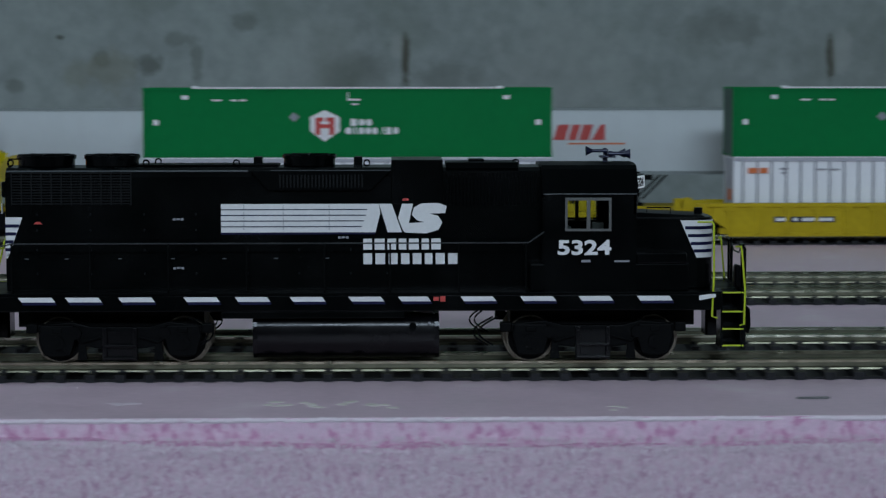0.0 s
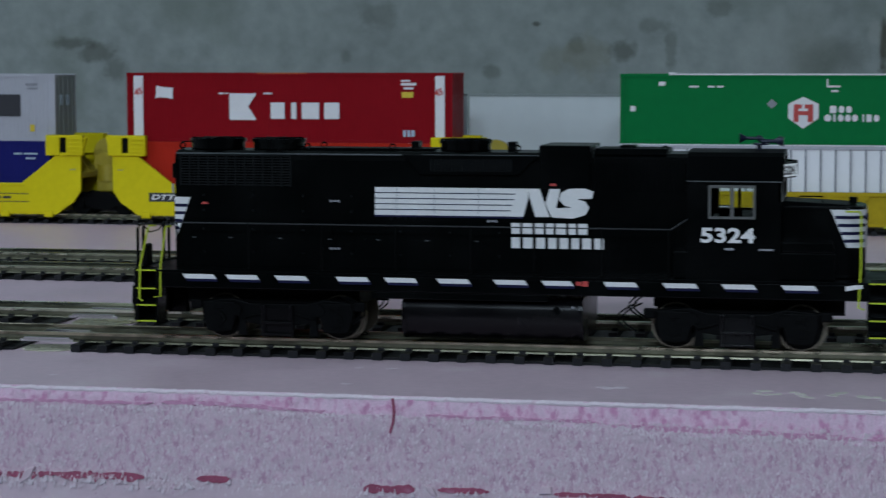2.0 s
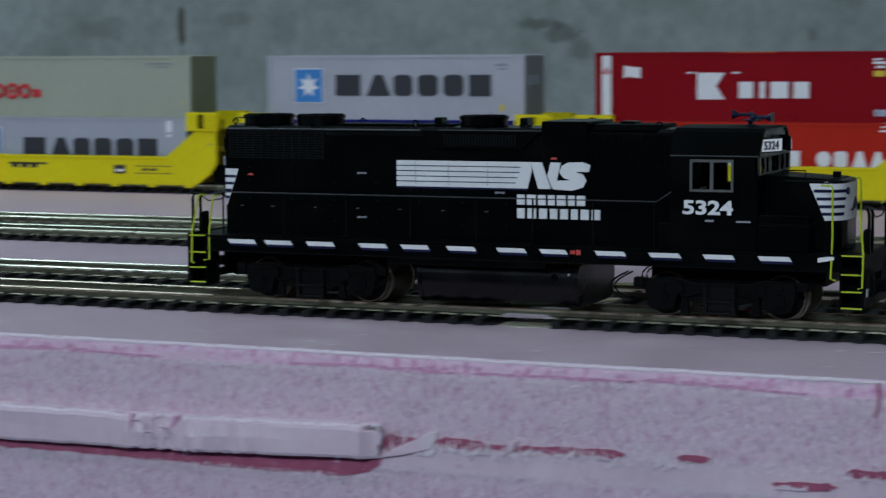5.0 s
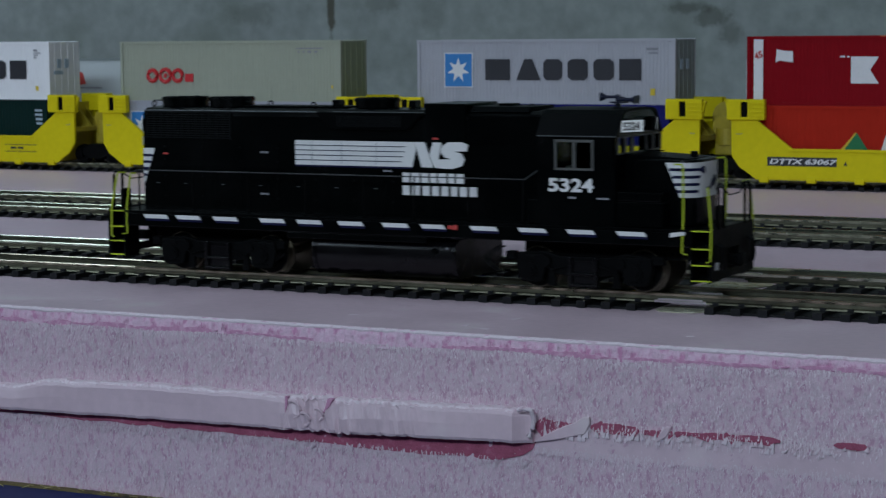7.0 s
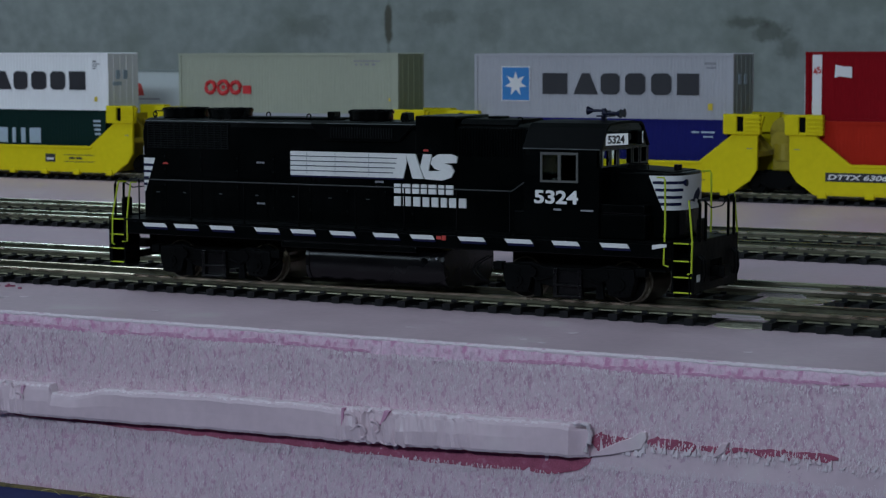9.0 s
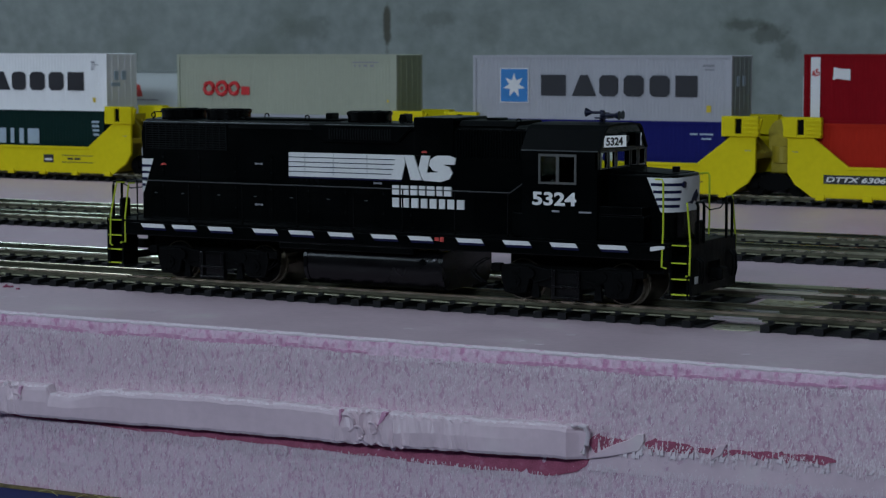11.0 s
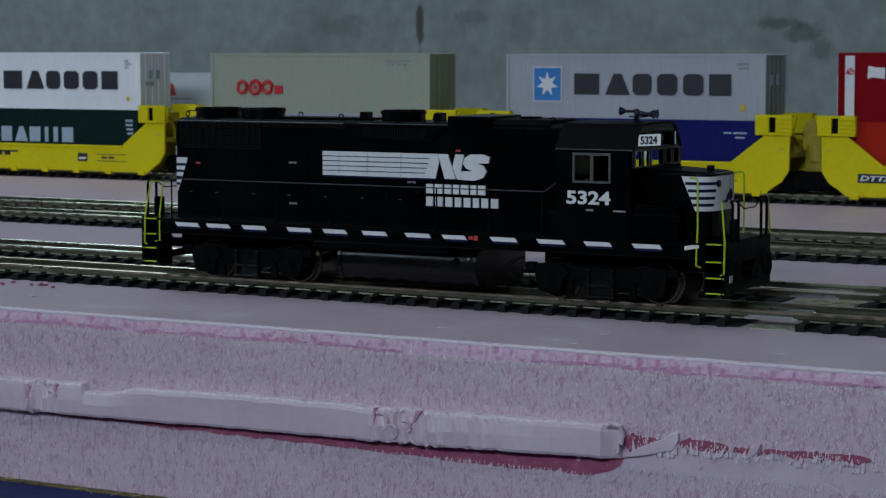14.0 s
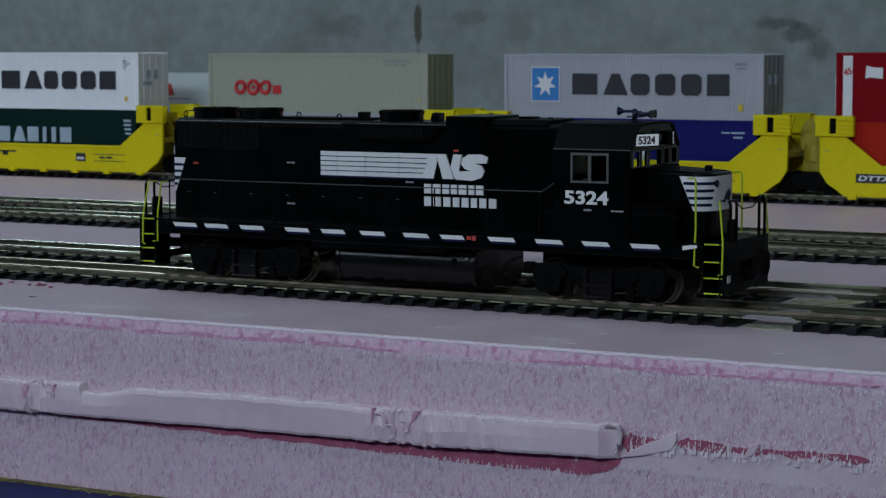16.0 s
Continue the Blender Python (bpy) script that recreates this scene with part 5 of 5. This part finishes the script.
lp("seat", Shape().box(53.5, 57, -12, -8, 31.2, 35, 0.4).box(53.2, 54.2, -12, -8, 35, 39, 0.3), CAB_INSIDE, "dark cab seat")
lp("control_stand", Shape().box(60, 63, -6, -2, 31.2, 39.6, 0.3), CAB_INSIDE)
lp("windshield_wiper", Shape().tube([(70.6, -13.2, 47.2), (70.7, -12.2, 44)], 0.15, 5).tube([(70.6, 7.6, 47.2), (70.7, 8.4, 44)], 0.15, 5), BLACK)
lettering("road_number", "5324", 3.5, WHITE_INK, LOCO, pose(0.0502, -0.01745, 0.0324), "white road number", 1.36)
lp("cab_stencil", Shape().box(56.3, 58.6, -17.45, -17.3, 30.4, 30.95), GREY_INK, "tiny white lettering in a bar")
lp("cab_stencil", Shape().box(64.6, 68.4, -17.45, -17.3, 30.4, 30.85), GREY_INK, "tiny white lettering in a bar")

# number boards, headlights and horn
for side in (-1, 1):
    m = pose(0.0714, side * 0.0090, 0.0501, 0, 0, 68 if side < 0 else 112)
    nb = part("number_board", Shape().box(-4.7, 4.7, -0.4, 1.2, -1.95, 1.95, 0.3), BLACK, LOCO, m=m)
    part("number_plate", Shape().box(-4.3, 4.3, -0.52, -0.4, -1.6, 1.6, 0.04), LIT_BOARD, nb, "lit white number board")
    lettering("board_number", "5324", 2.1, INK, nb, pose(-0.0036, -0.00056, -0.00105), "", 1.08)
lp("headlight_housing", Shape().box(69.8, 70.8, -2.6, 2.6, 48.6, 52.2, 0.3), BLACK)
for y in (-1.4, 1.4):
    lp("headlight", Shape().cyl("x", 70.9, y, 50.4, 1.0, 0.5, 16), FRAME_GREY)
s = Shape().box(63.2, 64.4, -0.6, 0.6, 54.6, 56.4).box(62.4, 66.4, -2.4, 2.4, 56.0, 56.5, 0.15)
for y, x0, d in ((-2.2, 64.2, 4.2), (0, 64.6, -4.2), (2.2, 63.6, 4.0)):
    z = 57.0 if d > 0 else 57.7
    s.cyl("x", x0 + d / 2, y, z, 0.42, abs(d), 12)
    s.cyl("x", x0 + 0.2 * d, y, z, 0.75, 0.9, 12)
    s.cyl("x", x0 + d + (0.8 if d > 0 else -0.8), y, z, 0.5 if d > 0 else 1.3, 1.6, 16, 1.3 if d > 0 else 0.5)
lp("air_horn", s, HORN_BLUE, "dark blue three-chime horn", True)

# short hood, cab sub-base and white nose panel
plan = [(86.5, -10.4), (88.6, -9.7), (90.1, -8.0), (90.9, -5.4), (91.0, 0), (90.9, 5.4), (90.1, 8.0), (88.6, 9.7), (86.5, 10.4)]
lp("short_hood", Shape().prism([(70.0, -10.4)] + plan + [(70.0, 10.4)], 22.9, 41.2, "z", 0.5), BLACK)
lp("nose_top", Shape().prism([(70.0, 42.4), (88.5, 41.4), (88.5, 40.8), (70.0, 40.8)], -8.6, 8.6, "y", 0.25), BLACK_ROOF)


def wrap(s, line, bottom, top, off, thick=0.1):
    """A band bent round the nose along the plan line, its first point slanting from bottom to top."""
    rings = []
    for k, (x, y) in enumerate(line):
        a, b = line[max(k - 1, 0)], line[min(k + 1, len(line) - 1)]
        n = Vector((b[1] - a[1], -(b[0] - a[0]))).normalized()
        z0, z1 = bottom, top
        lo = (86.2, y) if k == 0 and x < 86 and bottom < 32 else (x, y)
        rings.append([s.bm.verts.new((p[0] + n.x * d, p[1] + n.y * d, z)) for p, d, z in ((lo, off, z0), (lo, off + thick, z0), ((x, y), off + thick, z1), ((x, y), off, z1))])
    for a, b in zip(rings, rings[1:]):
        for k in range(4):
            s.bm.faces.new((a[k], a[(k + 1) % 4], b[(k + 1) % 4], b[k]))
    s.bm.faces.new(rings[0])
    s.bm.faces.new(rings[-1][::-1])
    return s


lp("nose_panel", wrap(Shape(), [(82.0, -10.4)] + plan + [(82.0, 10.4)], 30.9, 40.4, 0.05), WHITE_INK, "white nose panel with dark lines", True)
for k, z in enumerate((38.1, 36.1, 34.1, 32.2)):
    lp("nose_line", wrap(Shape(), [(83.2 + k * 0.75, -10.4)] + plan[:3] + [(90.62 - k * 0.12, -6.3 - k * 0.4)], z, z + 0.8, 0.18, 0.08), BLUE_INK, smooth=True)
lp("nose_badge", Shape().cyl("x", 90.6, -5.6, 38.4, 0.95, 1.6, 18), BLUE_INK)
s = Shape().prism([(-3.4, 33.4), (-0.6, 33.6), (1.0, 35.4), (3.4, 36.6), (4.4, 35.0), (3.0, 33.2), (1.2, 33.8), (0.2, 32.8)], 90.9, 91.3, "x")
lp("nose_emblem", s, BLUE_INK, "dark animal-head shape")
lp("nose_vent", Shape().cyl("z", 87.6, -3, 42.4, 1.1, 1.6, 16), BLACK)
lp("nose_grab", Shape().tube([(74, -6, 41.6), (74, -6, 43.4), (80, -6, 43.4), (80, -6, 41.6)], 0.2), BLACK)
lp("sub_base", Shape().box(43.5, 83.5, -16.6, 16.6, 22.9, 30.0, 0.4), BLACK)
for y in (-16.4, 10.4):
    lp("battery_box", Shape().box(70.2, 83.0, y, y + 6, 30, 32.6, 0.3), BLACK)
lp("rear_sand_hatch", Shape().box(-89.0, -88.4, -3, 3, 46, 50, 0.3), BLACK)
# white corner panel of the long hood's end
s = Shape().prism([(-88.5, 31.2), (-88.0, 31.2), (-84.2, 41.6), (-88.5, 41.6)], -10.66, -10.5).box(-88.62, -88.4, -9.8, 9.8, 31.2, 41.6)
lp("hood_end_panel", s, WHITE_INK, "white slanted corner panel with dark lines")
for k in range(4):
    z = 33.0 + k * 2.0
    lp("hood_end_line", Shape().box(-88.6, -88.0 + (z - 31.0) * 0.37, -10.74, -10.6, z, z + 0.8).box(-88.75, -88.6, -9.9, 9.9, z, z + 0.8), BLUE_INK)
lp("end_marker_light", Shape().box(-89.6, -88.4, -9.6, -7.4, 46.5, 50.5, 0.4), BLACK)
lp("end_marker_plate", Shape().box(-89.7, -89.55, -9.2, -7.8, 42.4, 45), WHITE_INK)


# ends: step wells, pilots, couplers, lime grab rails
def end_set(d):
    e = 91.5 * d

    def bx(s, a, b, *rest):
        return s.box(min(e + d * a, e + d * b), max(e + d * a, e + d * b), *rest)
    for side in (-1, 1):
        y0, y1 = (-17.0, -9.5) if side < 0 else (9.5, 17.0)
        s = Shape()
        bx(s, 0, 0.6, y0, y1, 8.6, 22.9)
        bx(s, 5.0, 5.5, y0, y1, 8.6, 22.9)
        inner = (y1 - 0.6, y1) if side < 0 else (y0, y0 + 0.6)
        bx(s, 0, 6.0, inner[0], inner[1], 8.6, 22.9)
        well = lp("step_well", s, BLACK)
        for z in (9.0, 13.2, 17.6, 22.4):
            part("tread", bx(Shape(), 0.5, 5.7, y0 + 0.3, y1, z, z + 0.35), BLACK_DULL, well)
            edge = y0 if side < 0 else y1 - 0.35
            part("tread_edge", bx(Shape(), 0.4, 5.8, edge, edge + 0.35, z, z + 0.38), LIME, well, "lime yellow step edge")
        yo = side * 17.2
        inner_rail = [(-5.5, 14.0, 40.2), (-2.3, 17.2, 40.4), (-1.9, 17.2, 39.6), (-1.8, 17.2, 27), (-2.2, 17.2, 16.6), (-0.8, 17.2, 16.2)] if d > 0 else [(-3.5, 15.5, 34.2), (-2.6, 17.2, 34.2), (-2.4, 17.2, 33.4), (-1.0, 17.2, 24), (-0.9, 17.2, 15.8), (0.9, 17.2, 15.6)]
        outer_rail = [(4.2, 14.5, 34.0), (5.0, 17.2, 34.2), (5.2, 17.2, 33.2), (6.1, 17.2, 23), (5.9, 17.2, 14.6), (4.8, 17.2, 14.3)] if d > 0 else [(1.2, 14.5, 34.2), (2.0, 17.2, 34.4), (2.4, 17.2, 33.4), (4.6, 17.2, 24), (4.9, 17.2, 15.0), (4.0, 17.2, 14.6)]
        for line in (inner_rail, outer_rail):
            lp("step_handrail", Shape().tube([(e + d * a, side * y, z) for a, y, z in line], 0.27), LIME, "lime yellow grab rail")
    s = Shape()
    bx(s, 5.6, 6.4, -16.8, -4.5, 9.2, 23.2)
    bx(s, 5.6, 6.4, 4.5, 16.8, 9.2, 23.2)
    bx(s, 5.6, 6.4, -4.5, 4.5, 17.2, 23.2)
    bx(s, 5.6, 6.4, -4.5, 4.5, 9.2, 11.4)
    lp("pilot_plate", s, BLACK_DULL)
    lp("end_platform", bx(Shape(), -3, 6.2, -9.8, 9.8, 21.8, 22.9), BLACK_ROOF)
    s = bx(Shape(), 3, 8.2, -1.2, 1.2, 12.4, 15.2, 0.3)
    bx(s, 7.6, 9.6, -2.2, 2.0, 12, 15.6, 0.6)
    lp("coupler", s, BLACK_DULL)
    s = Shape()
    for y in (-13, -8.6, 8.6, 13):
        x = e + d * 6.6
        s.tube([(x, y, 22.9), (x, y, 33.2), (x - d * 0.5, y, 34.2)], 0.42)
    s.tube([(e + d * 6.2, -13, 34.2), (e + d * 6.4, -8.6, 34.2)], 0.35)
    s.tube([(e + d * 6.2, 13, 34.2), (e + d * 6.4, 8.6, 34.2)], 0.35)
    s.tube([(e + d * 6.4, -8.6, 33.6), (e + d * 6.5, -4, 31.6), (e + d * 6.5, 4, 31.6), (e + d * 6.4, 8.6, 33.6)], 0.2)
    lp("end_railing", s, BLACK)
    for y in (-13.5, -11.5, 11.5, 13.5):
        x = e + d * 6.4
        lp("air_hose", Shape().tube([(x, y, 19), (x + d * 1.2, y, 18), (x + d * 1.4, y, 14), (x + d * 0.9, y, 12)], 0.42), BLACK_DULL)
    lp("brake_valve", bx(Shape(), 4.6, 6.0, -11, -6.5, 23, 29, 0.6), BLACK_DULL)
    for y in (-14.6, 12.0):
        lp("end_stripe", bx(Shape(), 6.4, 6.5, y, y + 2.4, 12, 14), WHITE_INK if y < 0 and d > 0 else BLACK_DULL)


end_set(1)
end_set(-1)
lp("sill_stripe", Shape().prism([(86.0, 21.9), (90.2, 22.6), (90.2, 21.5), (86.0, 20.7)], -17.5, -17.3), WHITE_INK, "white slanted safety stripe")

# long walkway railings
for side in (-1, 1):
    y = side * 16.9
    lp("side_handrail", Shape().tube([(-89, y, 34.6), (-86, y, 35.3), (43, y, 35.3), (47, y, 38.0)], 0.2), HANDRAIL)
    for x in (-86, -66.5, -47, -27.5, -8, 8.4, 25.6, 42.5):
        s = Shape().tube([(x, y, 22.6), (x, y, 35.3)], 0.24)
        s.box(x - 0.7, x + 0.7, y - 0.35, y + 0.35, 19.2, 22.8)
        lp("stanchion", s, BLACK)

# tank, reservoirs and trucks
tank = [(-12.6, 16.9), (-13.6, 16.7), (-14.5, 16.1), (-15.1, 15.2), (-15.4, 14.1), (-15.4, 11), (-14.9, 9.0), (-13.6, 7.2), (-12.0, 6.0)]
tank += [(-y, z) for y, z in tank[::-1]]
lp("fuel_tank", Shape().prism(tank, -25.8, 20.4, "x"), TANK, "satin dark fuel tank", True)
for x in (-26.2, 19.6):
    lp("fuel_tank_end", Shape().prism([(y * 1.02, z * 1.02 - 0.15) for y, z in tank], x, x + 1.1, "x"), TANK)
lp("fuel_filler", Shape().cyl("y", 14, -15.4, 14.2, 0.9, 0.8, 14), BLACK)
lp("fuel_gauge", Shape().cyl("y", 18.2, -15.5, 15.0, 0.35, 0.7, 12), GREY_INK)
for side in (-1, 1):
    for x0, d in ((-39.5, 1), (31.6, 1)):
        s = Shape()
        for k in (0, 1.3):
            s.tube([(x0 - 3 + k + 5 * math.sin(q * 0.32), side * 14, 16.4 - 7.2 * q / 9) for q in range(10)] if x0 < 0 else
                   [(x0 + 4 - k - 5 * math.sin(q * 0.32), side * 14, 16.4 - 7.2 * q / 9) for q in range(10)], 0.26)
        lp("brake_hose", s, BLACK)
WHEELS = []


def truck(cx):
    t = lp("truck", Shape().box(cx - 4, cx + 4, -13, 13, 9.5, 13.4, 0.4).box(cx - 15, cx + 15, -3, 3, 12, 14.5), BLACK_DULL)
    for side in (-1, 1):
        y0, y1 = (-14.2, -12.2) if side < 0 else (12.2, 14.2)
        yo = -15.0 if side < 0 else 14.0
        s = Shape().prism([(cx - 20.5, 12.2), (cx - 21, 14.6), (cx - 12, 15.4), (cx - 7.5, 14.2), (cx + 7.5, 14.2), (cx + 12, 15.4), (cx + 21, 14.6), (cx + 20.5, 12.2), (cx + 13, 12.0), (cx + 9, 9.2), (cx + 5, 8.6),
                           (cx - 5, 8.6), (cx - 9, 9.2), (cx - 13, 12.0)], y0, y1, "y", 0.3)
        frame_ = part("sideframe", s, BLACK_DULL, t)
        for k in (-15.75, 15.75):
            c = cx + k
            s = Shape().prism([(c - 4.2, 14.6), (c + 4.2, 14.6), (c + 4.6, 11.4), (c + 3.4, 7.0), (c + 1.6, 6.6), (c - 1.6, 6.6), (c - 3.4, 7.0), (c - 4.6, 11.4)], min(yo, y0), max(yo + 1, y1), "y", 0.35)
            s.cyl("y", c, yo + 0.2, 10.2, 1.8, 1.4, 18).cyl("y", c, yo - 0.1, 10.2, 0.8, 1.4, 12)
            for q in (-1.5, 0, 1.5):
                s.cyl("y", c + q, yo + 0.1, 7.8, 0.3, 0.8, 8)
            s.box(c - 1.3, c + 1.3, yo - 0.2, yo + 1.0, 12.6, 14.0, 0.25)
            part("journal_box", s, BLACK_DULL, frame_)
            s = Shape().cyl("y", cx + k - 4.6 * (1 if k > 0 else -1), yo + 0.4, 12.6, 1.5, 1.6, 16)
            part("brake_cylinder", s, BLACK_DULL, frame_)
        s = Shape()
        for z in (5.9, 9.0):
            s.box(cx - 4.2, cx + 4.2, yo - 0.8, yo + 1.6, z, z + 0.7, 0.2)
        s.box(cx - 4.4, cx - 3.2, yo - 0.4, yo + 1.8, 5.6, 14, 0.2)
        s.box(cx + 3.2, cx + 4.4, yo - 0.4, yo + 1.8, 5.6, 14, 0.2)
        s.box(cx - 3.2, cx + 3.2, yo + 0.6, yo + 1.6, 6, 13)
        part("spring_pack", s, TANK, frame_)
        s = Shape()
        for k in (-9.6, 9.6):
            s.prism([(cx + k - 1.2, 5.8), (cx + k + 1.2, 5.8), (cx + k + 0.7, 11), (cx + k - 0.7, 11)], yo + 0.6, yo + 1.8)
            s.tube([(cx + k * 0.5, yo + 0.4, 11.5), (cx + k, yo + 0.2, 10.2), (cx + k * 1.25, yo + 0.2, 12.2)], 0.3)
        part("brake_rigging", s, BLACK_DULL, frame_)
        for a in (cx - 23.5, cx + 20.6):
            part("sand_box", Shape().box(a, a + 2.9, min(yo, y0), max(yo + 1, y1), 12.6, 15, 0.3), BLACK_DULL, frame_)
    for k in (-15.75, 15.75):
        s = Shape()
        for sy in (-1, 1):
            s.cyl("y", 0, sy * 8.3, 0, 5.85, 2.3, 36)
            s.cyl("y", 0, sy * 6.9, 0, 6.55, 0.6, 36)
        s.cyl("y", 0, 0, 0, 1.2, 18, 12)
        w = part("wheelset", s, WHEEL, t, "bright-rimmed metal wheels", True)
        w.matrix_basis = pose((cx + k) * MM, 0, 10.41 * MM)
        for sy in (-1, 1):
            dsk = Shape().cyl("y", 0, sy * 9.5, 0, 5.5, 0.3, 30)
            for q in range(3):
                a = q * 2 * math.pi / 3
                dsk.cyl("y", 3 * math.cos(a), sy * 9.5, 3 * math.sin(a), 0.7, 0.3, 10)
            part("wheel_face", dsk, BLACK_DULL, w)
        WHEELS.append((w, (cx + k) * MM))


truck(-59.55)
truck(59.55)


# ---- motion ----
def motions():
    run = [(0.0, 0.0), (0.5, 22.06), (1.0, 43.79), (1.5, 65.51), (2.0, 86.57), (2.5, 108.14), (3.0, 129.85), (3.5, 151.27), (4.0, 172.8), (4.5, 194.27), (5.0, 215.71), (5.5, 237.0),
           (6.0, 258.0), (6.5, 278.5), (7.0, 298.0), (7.3, 307.8), (7.5, 311.81), (7.75, 317.6), (8.0, 320.0), (16.0, 320.0)]
    times, far = [r[0] for r in run], [r[1] for r in run]
    walk(LOCO, [(t, pose(-0.00905 - d * MM, LOCO_Y * MM, 0)) for t, d in run])
    for w, x in WHEELS:
        rows = []
        for k in range(51):
            t = 0.16 * k
            rows.append((t, pose(x, 0, 10.41 * MM, 0, -math.degrees(float(np.interp(t, times, far)) / 5.85), 0)))
        rows.append((16.0, rows[-1][1]))
        walk(w, rows)


motions()
